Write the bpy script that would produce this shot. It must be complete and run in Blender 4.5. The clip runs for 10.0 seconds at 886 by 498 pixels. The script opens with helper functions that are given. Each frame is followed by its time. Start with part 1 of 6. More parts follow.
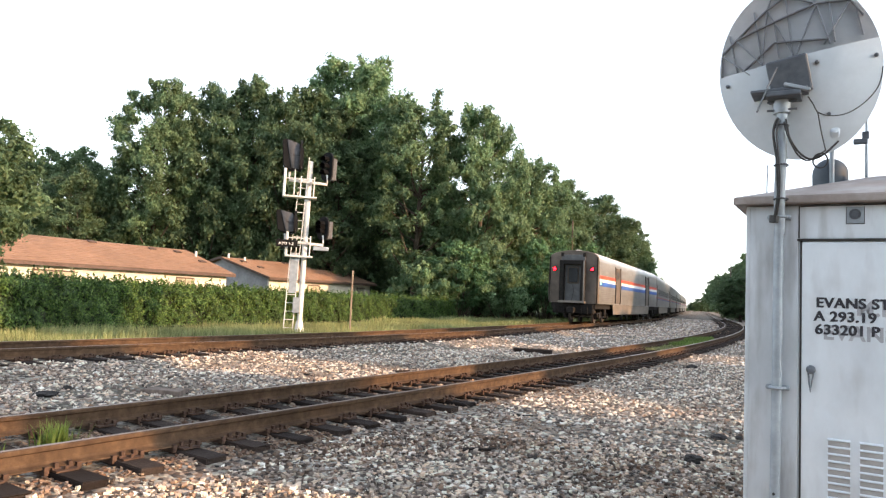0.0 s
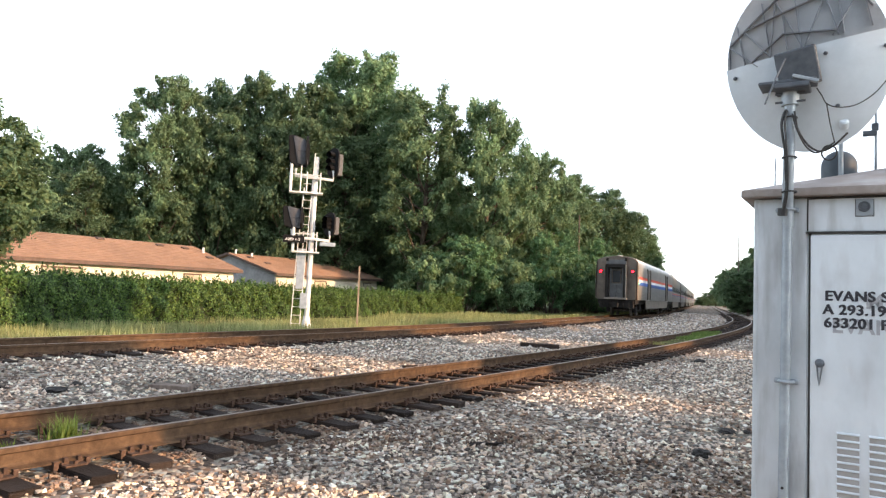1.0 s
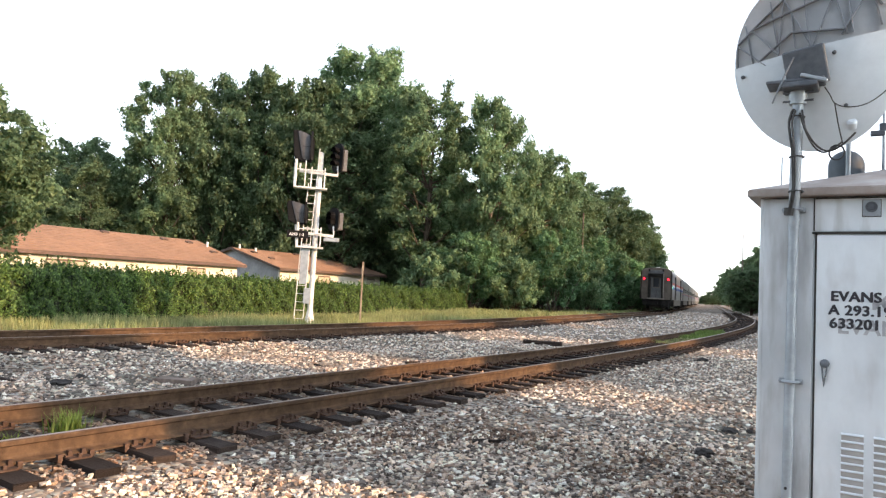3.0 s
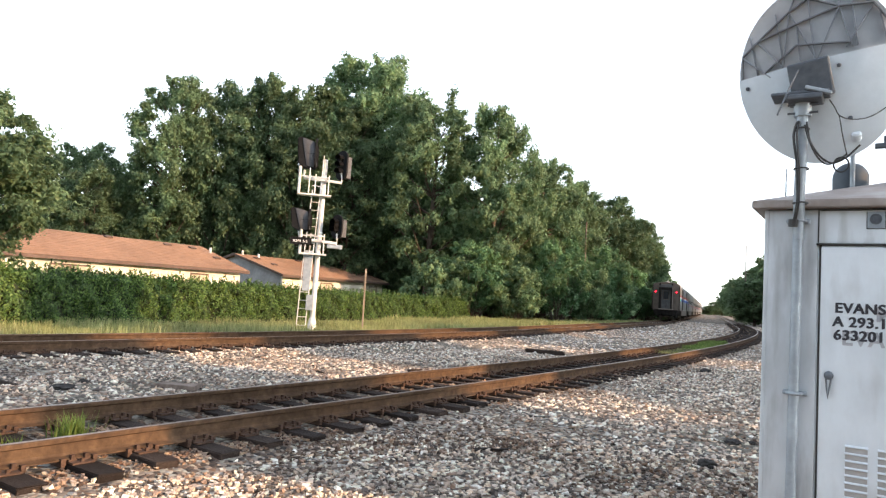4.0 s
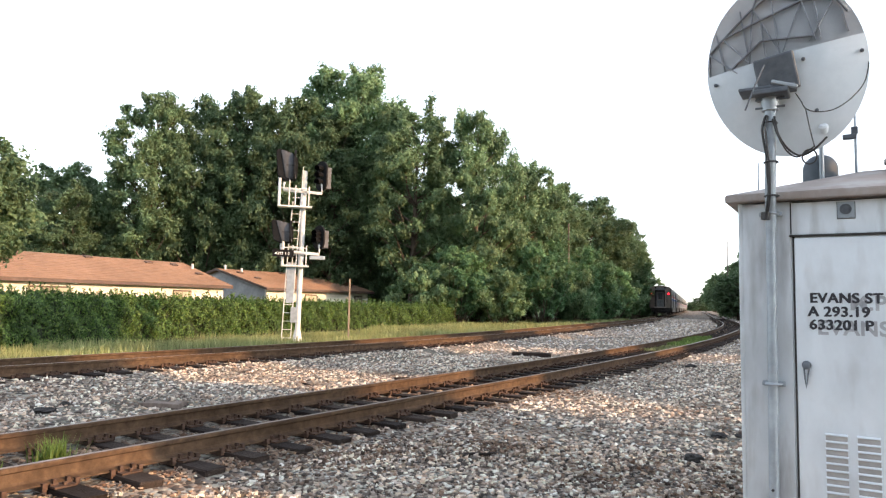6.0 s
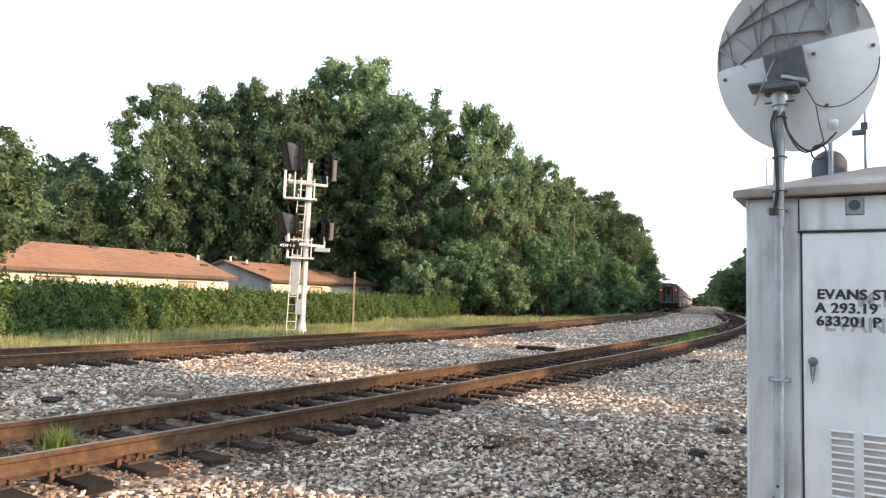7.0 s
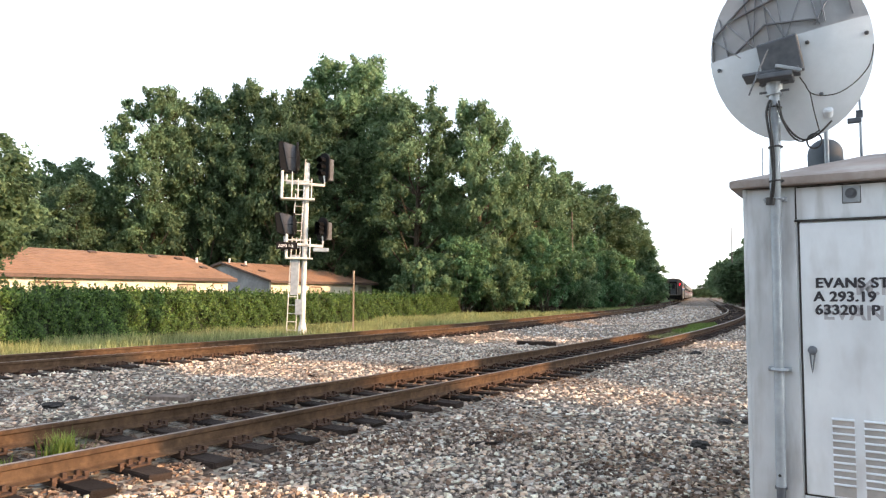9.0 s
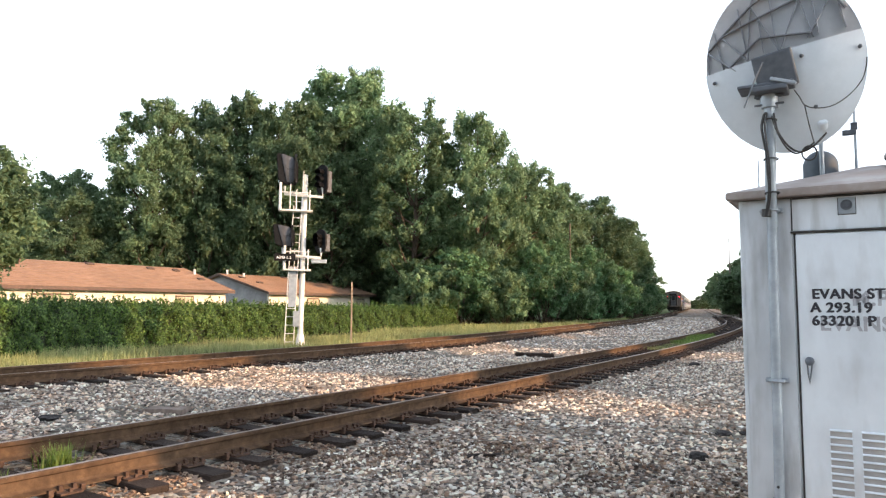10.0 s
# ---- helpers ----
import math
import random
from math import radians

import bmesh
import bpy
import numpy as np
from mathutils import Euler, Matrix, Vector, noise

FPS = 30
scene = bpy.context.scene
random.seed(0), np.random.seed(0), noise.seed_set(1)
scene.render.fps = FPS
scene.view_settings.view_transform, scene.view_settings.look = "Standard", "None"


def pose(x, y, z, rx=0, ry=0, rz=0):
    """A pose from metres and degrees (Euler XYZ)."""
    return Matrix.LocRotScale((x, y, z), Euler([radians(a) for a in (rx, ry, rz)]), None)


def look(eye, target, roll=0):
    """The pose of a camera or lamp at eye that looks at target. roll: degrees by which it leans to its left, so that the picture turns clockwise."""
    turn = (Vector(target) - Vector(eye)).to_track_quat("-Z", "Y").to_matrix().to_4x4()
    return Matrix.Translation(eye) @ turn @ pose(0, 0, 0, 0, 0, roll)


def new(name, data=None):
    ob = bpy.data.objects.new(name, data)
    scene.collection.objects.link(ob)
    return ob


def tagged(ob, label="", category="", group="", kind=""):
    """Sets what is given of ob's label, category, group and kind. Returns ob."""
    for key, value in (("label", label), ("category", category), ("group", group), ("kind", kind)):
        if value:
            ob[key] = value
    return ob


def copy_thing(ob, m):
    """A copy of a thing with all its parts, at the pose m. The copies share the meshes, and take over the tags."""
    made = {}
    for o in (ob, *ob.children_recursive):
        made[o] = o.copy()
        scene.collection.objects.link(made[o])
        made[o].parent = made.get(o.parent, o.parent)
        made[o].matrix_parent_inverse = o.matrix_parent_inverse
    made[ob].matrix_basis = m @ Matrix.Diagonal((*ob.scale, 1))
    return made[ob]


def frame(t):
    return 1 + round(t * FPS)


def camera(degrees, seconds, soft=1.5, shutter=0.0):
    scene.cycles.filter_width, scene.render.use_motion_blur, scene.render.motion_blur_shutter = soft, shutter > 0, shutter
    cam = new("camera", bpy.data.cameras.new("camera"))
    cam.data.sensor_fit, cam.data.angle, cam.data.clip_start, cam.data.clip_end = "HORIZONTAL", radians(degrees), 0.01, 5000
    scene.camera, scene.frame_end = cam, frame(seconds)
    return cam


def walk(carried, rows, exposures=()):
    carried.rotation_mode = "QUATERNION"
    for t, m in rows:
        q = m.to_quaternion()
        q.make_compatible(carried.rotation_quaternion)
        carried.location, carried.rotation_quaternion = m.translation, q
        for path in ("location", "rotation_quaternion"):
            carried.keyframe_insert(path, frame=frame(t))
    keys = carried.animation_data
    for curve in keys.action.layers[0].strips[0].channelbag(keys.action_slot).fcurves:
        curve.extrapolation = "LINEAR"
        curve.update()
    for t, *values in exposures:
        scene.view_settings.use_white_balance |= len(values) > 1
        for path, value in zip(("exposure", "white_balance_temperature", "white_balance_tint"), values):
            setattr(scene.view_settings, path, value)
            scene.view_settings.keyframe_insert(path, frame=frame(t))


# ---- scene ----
PATH = [
    (0, (0.0003, 0.0051, 1.5703), (-0.00557, 1.99998, 1.71331), 2.513),
    (0.5, (0.0082, 0.0114, 1.5639), (0.00137, 2.00698, 1.69711), 2.009),
    (1, (0.0032, 0.0144, 1.5648), (-0.02118, 2.01007, 1.69338), 2.309),
    (1.5, (-0.0043, 0.0119, 1.5666), (-0.04532, 2.00789, 1.68689), 2.518),
    (2, (-0.0042, 0.0133, 1.5672), (-0.04392, 2.00925, 1.68861), 2.604),
    (2.5, (-0.0024, 0.0206, 1.5679), (-0.03378, 2.01695, 1.68380), 2.645),
    (4, (-0.0215, 0.0023, 1.5677), (-0.06433, 1.99689, 1.70788), 3.377),
    (4.5, (-0.0250, -0.0102, 1.5673), (-0.04978, 1.98341, 1.72453), 3.518),
    (5, (0.0080, -0.0040, 1.5640), (0.00090, 1.99024, 1.71550), 1.760),
    (5.5, (0.0273, -0.0027, 1.5630), (0.03472, 1.99070, 1.72505), 0.865),
    (7, (0.0119, 0.0014, 1.5624), (0.00134, 1.99641, 1.70363), 1.506),
    (7.5, (0.0128, 0.0033, 1.5573), (0.01791, 2.00153, 1.64174), -0.858),
    (8, (0.0184, 0.0051, 1.5578), (0.05146, 2.00275, 1.64950), -1.540),
    (8.5, (0.0152, -0.0015, 1.5615), (0.01594, 1.99469, 1.68545), -0.115),
    (9, (0.0210, 0.0052, 1.5617), (0.01379, 2.00081, 1.69457), 0.258),
    (9.5, (0.0209, 0.0034, 1.5606), (0.01173, 1.99912, 1.69154), 0.235),
    (10, (0.0215, -0.0120, 1.5614), (0.01985, 1.98104, 1.72779), 0.192),
]
cam = camera(66.0, 10.0, soft=1.28)
walk(cam, [(t, look(eye, target, roll)) for t, eye, target, roll in PATH], exposures=[(0.0, 1.75, 6200, 10), (10.0, 1.75, 6200, 10)])

# ---- sky, sun ----
SUN_DIR = Vector((0.905, -0.37, 0.297)).normalized()   # towards the low evening sun
world = bpy.data.worlds.new("evening_sky")
scene.world = world
world.use_nodes = True
wn, wl = world.node_tree.nodes, world.node_tree.links
sky = wn.new("ShaderNodeTexSky")
sky.sky_type, sky.sun_disc = "NISHITA", False
sky.sun_elevation = math.asin(SUN_DIR.z)
sky.sun_rotation = math.atan2(SUN_DIR.x, SUN_DIR.y)
sky.air_density, sky.dust_density, sky.ozone_density = 1.0, 0.7, 1.0
hazed = wn.new("ShaderNodeHueSaturation")
hazed.inputs["Saturation"].default_value = 0.34
wl.new(sky.outputs[0], hazed.inputs["Color"])
wl.new(hazed.outputs[0], wn["Background"].inputs["Color"])
wn["Background"].inputs["Strength"].default_value = 0.17
sun = new("sun", bpy.data.lights.new("sun", "SUN"))
sun.data.energy, sun.data.angle, sun.data.color = 2.8, radians(0.9), (1.0, 0.6, 0.3)
sun.matrix_world = look(SUN_DIR * 100, (0, 0, 0))


# ---- materials ----
def material(name, stops, scale=8.0, detail=6.0, rough=0.8, metal=0.0, bump=0.0, bump_scale=None, island=0.0, per_object=0.0,
             coarse=0.25, coarse_scale=0.7, stretch=(1, 1, 1), translucent=0.0, voronoi=False, spec=0.5, bump_dist=0.02, object_var=0.0, stain=None, stain_scale=0.3, stain_at=(0.5, 0.62), stain_stretch=(1, 1, 1)):
    """Noise-driven colour ramp with a second, coarse variation, optional bump, island or object variation and translucency."""
    m = bpy.data.materials.new(name)
    m.use_nodes = True
    n, l = m.node_tree.nodes, m.node_tree.links
    b = n["Principled BSDF"]
    co = n.new("ShaderNodeTexCoord")
    mp = n.new("ShaderNodeMapping")
    mp.inputs["Scale"].default_value = stretch
    l.new(co.outputs["Object"], mp.inputs["Vector"])
    tex = n.new("ShaderNodeTexVoronoi" if voronoi else "ShaderNodeTexNoise")
    tex.inputs["Scale"].default_value = scale
    if not voronoi:
        tex.inputs["Detail"].default_value = detail
        tex.inputs["Roughness"].default_value = 0.65
    l.new(mp.outputs[0], tex.inputs["Vector"])
    ramp = n.new("ShaderNodeValToRGB")
    while len(ramp.color_ramp.elements) < len(stops):
        ramp.color_ramp.elements.new(0.5)
    for e, (pos, col) in zip(ramp.color_ramp.elements, stops):
        e.position, e.color = pos, (*col, 1)
    if voronoi:
        sep = n.new("ShaderNodeSeparateColor")
        l.new(tex.outputs["Color"], sep.inputs[0])
        l.new(sep.outputs[0], ramp.inputs[0])
    elif island or per_object:
        src = n.new("ShaderNodeNewGeometry").outputs["Random Per Island"] if island else n.new("ShaderNodeObjectInfo").outputs["Random"]
        amount = island or per_object
        mixv = n.new("ShaderNodeMix")
        mixv.inputs["Factor"].default_value = amount
        l.new(tex.outputs[0], mixv.inputs["A"])
        l.new(src, mixv.inputs["B"])
        l.new(mixv.outputs[0], ramp.inputs[0])
    else:
        l.new(tex.outputs[0], ramp.inputs[0])
    big = n.new("ShaderNodeTexNoise")
    big.inputs["Scale"].default_value, big.inputs["Detail"].default_value = coarse_scale, 4.0
    l.new(co.outputs["Object"], big.inputs["Vector"])
    rng = n.new("ShaderNodeMapRange")
    rng.inputs["From Min"].default_value, rng.inputs["From Max"].default_value = 0.3, 0.7
    rng.inputs["To Min"].default_value, rng.inputs["To Max"].default_value = 1 - coarse, 1 + coarse
    l.new(big.outputs[0], rng.inputs["Value"])
    mul = n.new("ShaderNodeVectorMath")
    mul.operation = "SCALE"
    l.new(ramp.outputs[0], mul.inputs[0])
    level = rng.outputs[0]
    if object_var:
        info = n.new("ShaderNodeObjectInfo")
        r2 = n.new("ShaderNodeMapRange")
        r2.inputs["To Min"].default_value, r2.inputs["To Max"].default_value = 1 - object_var, 1 + object_var
        l.new(info.outputs["Random"], r2.inputs["Value"])
        both = n.new("ShaderNodeMath")
        both.operation = "MULTIPLY"
        l.new(level, both.inputs[0])
        l.new(r2.outputs[0], both.inputs[1])
        level = both.outputs[0]
    l.new(level, mul.inputs["Scale"])
    colour = mul.outputs[0]
    if stain:
        sm = n.new("ShaderNodeMapping")
        sm.inputs["Scale"].default_value = stain_stretch
        l.new(co.outputs["Object"], sm.inputs["Vector"])
        st = n.new("ShaderNodeTexNoise")
        st.inputs["Scale"].default_value, st.inputs["Detail"].default_value = stain_scale, 7.0
        l.new(sm.outputs[0], st.inputs["Vector"])
        sr = n.new("ShaderNodeMapRange")
        sr.inputs["From Min"].default_value, sr.inputs["From Max"].default_value = stain_at
        sr.inputs["To Max"].default_value = stain[3]
        l.new(st.outputs[0], sr.inputs["Value"])
        sx = n.new("ShaderNodeMix")
        sx.data_type = "RGBA"
        l.new(sr.outputs[0], sx.inputs["Factor"])
        l.new(colour, sx.inputs[6])
        sx.inputs[7].default_value = (*stain[:3], 1)
        colour = sx.outputs[2]
    l.new(colour, b.inputs["Base Color"])
    b.inputs["Roughness"].default_value, b.inputs["Metallic"].default_value = rough, metal
    b.inputs["Specular IOR Level"].default_value = spec
    if bump:
        bt = n.new("ShaderNodeTexVoronoi" if voronoi else "ShaderNodeTexNoise")
        bt.inputs["Scale"].default_value = bump_scale or scale * 2
        l.new(mp.outputs[0], bt.inputs["Vector"])
        bu = n.new("ShaderNodeBump")
        bu.inputs["Strength"].default_value, bu.inputs["Distance"].default_value = bump, bump_dist
        bu.invert = voronoi
        l.new(bt.outputs[0], bu.inputs["Height"])
        l.new(bu.outputs[0], b.inputs["Normal"])
    if translucent:
        tr = n.new("ShaderNodeBsdfTranslucent")
        l.new(colour, tr.inputs["Color"])
        mx = n.new("ShaderNodeMixShader")
        mx.inputs[0].default_value = translucent
        l.new(b.outputs[0], mx.inputs[1])
        l.new(tr.outputs[0], mx.inputs[2])
        l.new(mx.outputs[0], n["Material Output"].inputs["Surface"])
    return m


def glow(name, colour, strength):
    m = bpy.data.materials.new(name)
    m.use_nodes = True
    b = m.node_tree.nodes["Principled BSDF"]
    b.inputs["Base Color"].default_value = (*colour, 1)
    b.inputs["Emission Color"].default_value = (*colour, 1)
    b.inputs["Emission Strength"].default_value = strength
    return m


def two(a, b, lo=0.35, hi=0.65):
    return [(lo, a), (hi, b)]


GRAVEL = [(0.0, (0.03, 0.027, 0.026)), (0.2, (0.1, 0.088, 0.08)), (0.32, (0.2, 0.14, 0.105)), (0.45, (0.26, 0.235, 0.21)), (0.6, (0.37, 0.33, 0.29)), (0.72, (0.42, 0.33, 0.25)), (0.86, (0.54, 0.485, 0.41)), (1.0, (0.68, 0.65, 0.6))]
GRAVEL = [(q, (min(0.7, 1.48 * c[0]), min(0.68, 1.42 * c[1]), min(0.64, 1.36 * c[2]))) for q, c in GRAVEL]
# bed is the stone ramp darkened, so gaps between stones read as shade
M_BALLAST = material("gap_shaded_ballast_bed", [(q, tuple(0.42 * v for v in c)) for q, c in GRAVEL], stain=(0.06, 0.062, 0.048, 0.6), stain_scale=0.35, scale=19, voronoi=True, rough=0.95, bump=1.0, bump_scale=19, coarse=0.3, coarse_scale=0.35, spec=0.2)
M_STONE = material("ballast_stone", GRAVEL, stain=(0.07, 0.05, 0.038, 0.6), stain_scale=0.6, stain_at=(0.53, 0.64), scale=30, rough=0.9, island=0.96, coarse=0.22, coarse_scale=0.5, bump=0.3, bump_scale=60, spec=0.25)
# far stones: the same ramp lightened to put sunlight into their colour
M_SUNLIT_STONE = material("sun_lightened_ballast", [(q, tuple(min(0.66, 1.12 * v + 0.03) for v in c)) for q, c in GRAVEL], stain=(0.12, 0.09, 0.07, 0.4), stain_scale=0.25, stain_at=(0.5, 0.66), scale=30, rough=0.9, island=0.8, coarse=0.2, coarse_scale=0.3, spec=0.25)
M_TRACKSTONE = material("rust_browned_ballast", [(q, (0.5 * c[0], 0.42 * c[1], 0.37 * c[2])) for q, c in GRAVEL], stain=(0.06, 0.043, 0.034, 0.7), stain_scale=0.8, stain_at=(0.42, 0.6), scale=30, rough=0.95, island=0.85, coarse=0.25, coarse_scale=0.6, bump=0.3, bump_scale=60, spec=0.2)
M_EARTH = material("grass_field", [(0.25, (0.035, 0.055, 0.018)), (0.5, (0.065, 0.09, 0.03)), (0.75, (0.12, 0.12, 0.055))], scale=1.2, rough=1.0, bump=0.6, bump_scale=25, coarse=0.3, spec=0.1)
M_RUST = material("rusty_rail_steel", [(0.3, (0.038, 0.023, 0.014)), (0.55, (0.074, 0.046, 0.027)), (0.75, (0.12, 0.076, 0.045))], scale=9, rough=0.85, metal=0.0, bump=0.12, bump_scale=45, coarse=0.25, coarse_scale=0.9, spec=0.15)
M_POLISH = material("worn_rail_head", two((0.16, 0.12, 0.095), (0.26, 0.21, 0.18)), scale=14, rough=0.42, metal=0.7, coarse=0.2)
M_TIE = material("creosoted_tie", [(0.3, (0.013, 0.0095, 0.008)), (0.55, (0.027, 0.02, 0.0165)), (0.8, (0.058, 0.042, 0.034))], scale=6, rough=0.95, per_object=0.35, bump=0.7, bump_scale=16, stretch=(1, 8, 6), coarse=0.3, coarse_scale=3, spec=0.2)
M_PLATE = material("rusty_tie_plate", two((0.035, 0.022, 0.016), (0.1, 0.058, 0.039)), scale=22, rough=0.9, metal=0.1, bump=0.3, spec=0.3)
M_ALU = material("weathered_aluminium_paint", [(0.2, (0.48, 0.52, 0.55)), (0.5, (0.6, 0.65, 0.69)), (0.8, (0.68, 0.73, 0.77))], scale=2.2, rough=0.48, metal=0.15, bump=0.04, bump_scale=5, coarse=0.08, coarse_scale=1.4, stretch=(1, 1, 0.5), stain=(0.3, 0.3, 0.3, 0.5), stain_scale=2.2, stain_at=(0.56, 0.78), stain_stretch=(2.2, 2.2, 0.7))
M_ALU2 = material("grimy_aluminium_frame", [(0.2, (0.38, 0.41, 0.43)), (0.5, (0.5, 0.54, 0.57)), (0.8, (0.58, 0.62, 0.65))], scale=3.0, rough=0.5, metal=0.2, bump=0.05, bump_scale=8, coarse=0.15, coarse_scale=1.2, stretch=(1, 1, 0.4), stain=(0.17, 0.16, 0.15, 0.6), stain_scale=3.0, stain_at=(0.5, 0.72), stain_stretch=(2.5, 2.5, 0.45))
# tan-grey backing, darkened to carry the shadow between the slats
M_LOUVRE = material("shadow_toned_louvre_sheet", two((0.29, 0.285, 0.275), (0.37, 0.36, 0.35)), scale=9, rough=0.7)
M_ROOF_AL = material("stained_roof_sheet", [(0.25, (0.18, 0.145, 0.125)), (0.5, (0.26, 0.222, 0.2)), (0.8, (0.4, 0.385, 0.37))], scale=3.5, rough=0.6, coarse=0.2, bump=0.06)
M_GALV = material("galvanised_steel", two((0.23, 0.262, 0.29), (0.33, 0.37, 0.405)), scale=7, rough=0.5, metal=0.25, coarse=0.15, bump=0.05)
M_SEAM = material("dark_rubber_seam", two((0.02, 0.02, 0.02), (0.05, 0.05, 0.048)), scale=20, rough=0.9)
M_INK = material("black_lettering", two((0.012, 0.013, 0.018), (0.035, 0.035, 0.045)), scale=30, rough=0.7)
M_GHOST = material("faded_lettering", two((0.28, 0.29, 0.31), (0.4, 0.41, 0.43)), scale=9, rough=0.6)
M_DISH = material("dish_grey_white", two((0.5, 0.555, 0.6), (0.6, 0.655, 0.7)), scale=3, rough=0.55, coarse=0.06)
M_DISH_IN = material("dish_shell_beige", two((0.38, 0.4, 0.42), (0.48, 0.5, 0.52)), scale=4, rough=0.65, coarse=0.14)
M_RIB = material("dish_rib_grey", two((0.2, 0.215, 0.235), (0.28, 0.295, 0.315)), scale=10, rough=0.6, metal=0.2)
M_MOUNT = material("dark_grey_mount", two((0.07, 0.08, 0.095), (0.12, 0.133, 0.15)), scale=12, rough=0.55, metal=0.3)
M_CABLE = material("black_cable", two((0.012, 0.012, 0.013), (0.03, 0.03, 0.03)), scale=40, rough=0.6)
M_DOME = material("slate_blue_dome", two((0.035, 0.05, 0.065), (0.06, 0.078, 0.098)), scale=5, rough=0.6)
M_WHITE = material("white_painted_steel", two((0.5, 0.5, 0.48), (0.64, 0.635, 0.615)), scale=9, rough=0.45, coarse=0.12)
M_HEAD = material("black_signal_paint", two((0.005, 0.005, 0.0055), (0.012, 0.012, 0.013)), scale=14, rough=0.75, spec=0.15)
M_HOOD = material("brown_grey_hood_sheet", two((0.05, 0.05, 0.054), (0.075, 0.075, 0.08)), scale=10, rough=0.7, coarse=0.1)
M_LENS = material("dark_signal_lens", two((0.01, 0.012, 0.01), (0.02, 0.025, 0.02)), scale=4, rough=0.1)
M_SIGNW = material("sign_white", two((0.7, 0.7, 0.7), (0.8, 0.8, 0.8)), scale=10, rough=0.5)
M_STAIN = material("stainless_car_side", [(0.2, (0.24, 0.232, 0.222)), (0.5, (0.33, 0.32, 0.308)), (0.8, (0.42, 0.41, 0.395))], scale=1.5, rough=0.36, metal=0.55, coarse=0.12, stretch=(1, 0.3, 2))
# roof is pale itself, lightened further for the sun along its edge
M_CARROOF = material("pale_car_roof", two((0.5, 0.485, 0.46), (0.62, 0.6, 0.58)), scale=2, rough=0.5, metal=0.2)
M_CAREND = material("road_grimed_car_end", [(0.2, (0.06, 0.047, 0.036)), (0.5, (0.1, 0.08, 0.062)), (0.8, (0.14, 0.114, 0.09))], scale=1.6, rough=0.65, metal=0.1, coarse=0.25, coarse_scale=1.2)
M_ENDDOOR = material("grey_end_door", two((0.055, 0.056, 0.058), (0.09, 0.092, 0.094)), scale=3, rough=0.6, coarse=0.15)
M_UNDER = material("black_running_gear", two((0.006, 0.006, 0.006), (0.022, 0.019, 0.017)), scale=8, rough=0.85, spec=0.2)
M_WHEEL = material("worn_wheel_steel", two((0.1, 0.08, 0.07), (0.2, 0.18, 0.16)), scale=10, rough=0.5, metal=0.5)
M_SKIRT = material("dull_tan_car_metal", [(0.2, (0.13, 0.11, 0.09)), (0.5, (0.18, 0.155, 0.13)), (0.8, (0.24, 0.21, 0.18))], scale=1.5, rough=0.5, metal=0.2, coarse=0.2, stretch=(1, 0.3, 2))
M_RED = material("red_stripe", two((0.5, 0.06, 0.03), (0.6, 0.09, 0.045)), scale=6, rough=0.45)
M_BLUE = material("blue_stripe", two((0.03, 0.09, 0.32), (0.045, 0.12, 0.4)), scale=6, rough=0.45)
M_STRIPEW = material("white_stripe", two((0.66, 0.66, 0.65), (0.76, 0.76, 0.75)), scale=6, rough=0.45)
M_GLASS = material("dark_tinted_glass", two((0.012, 0.014, 0.016), (0.02, 0.022, 0.026)), scale=2, rough=0.3, spec=0.2)
M_REDLAMP = glow("red_marker_lamp", (1.0, 0.006, 0.014), 5.0)
M_GREENLAMP = glow("green_brake_lamp", (0.25, 1.0, 0.4), 3.0)
M_BARK = material("tree_bark", two((0.05, 0.038, 0.03), (0.12, 0.095, 0.075)), scale=7, rough=1.0, bump=0.8, bump_scale=12, stretch=(1, 1, 0.25), spec=0.1)
# blue runs high in the leaf tones to stand for distance haze
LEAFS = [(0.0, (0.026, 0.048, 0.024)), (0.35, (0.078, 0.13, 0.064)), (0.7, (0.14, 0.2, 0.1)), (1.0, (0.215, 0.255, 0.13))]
# one leaf ramp at two strengths: dim for shaded trees, bright for lit ones
M_LEAF = material("shade_dimmed_leaves", [(q, tuple(0.95 * v for v in c)) for q, c in LEAFS], object_var=0.22, scale=0.5, rough=0.6, island=0.38, translucent=0.5, coarse=0.4, coarse_scale=0.45, spec=0.3)
M_LEAF_LIT = material("sun_brightened_leaves", [(q, tuple(1.38 * v for v in c)) for q, c in LEAFS], object_var=0.2, scale=0.5, rough=0.6, island=0.38, translucent=0.5, coarse=0.4, coarse_scale=0.45, spec=0.3)
# shrub leaf tones raised in place of sunlight that doesn't reach them
LEAFS2 = [(0.0, (0.04, 0.088, 0.042)), (0.4, (0.09, 0.178, 0.08)), (0.75, (0.14, 0.24, 0.105)), (1.0, (0.21, 0.3, 0.14))]
M_LEAF_L = material("sun_lightened_shrub_leaves", LEAFS2, object_var=0.25, scale=0.6, rough=0.6, island=0.55, translucent=0.42, coarse=0.3, coarse_scale=0.4, spec=0.3)
HEDGES = [(0.0, (0.01, 0.02, 0.005)), (0.4, (0.045, 0.092, 0.019)), (0.72, (0.098, 0.17, 0.034)), (0.9, (0.19, 0.27, 0.066)), (1.0, (0.35, 0.41, 0.13))]
M_HEDGE = material("hedge_leaves", HEDGES, scale=1.1, rough=0.55, island=0.72, translucent=0.3, coarse=0.22, coarse_scale=0.9, spec=0.35)
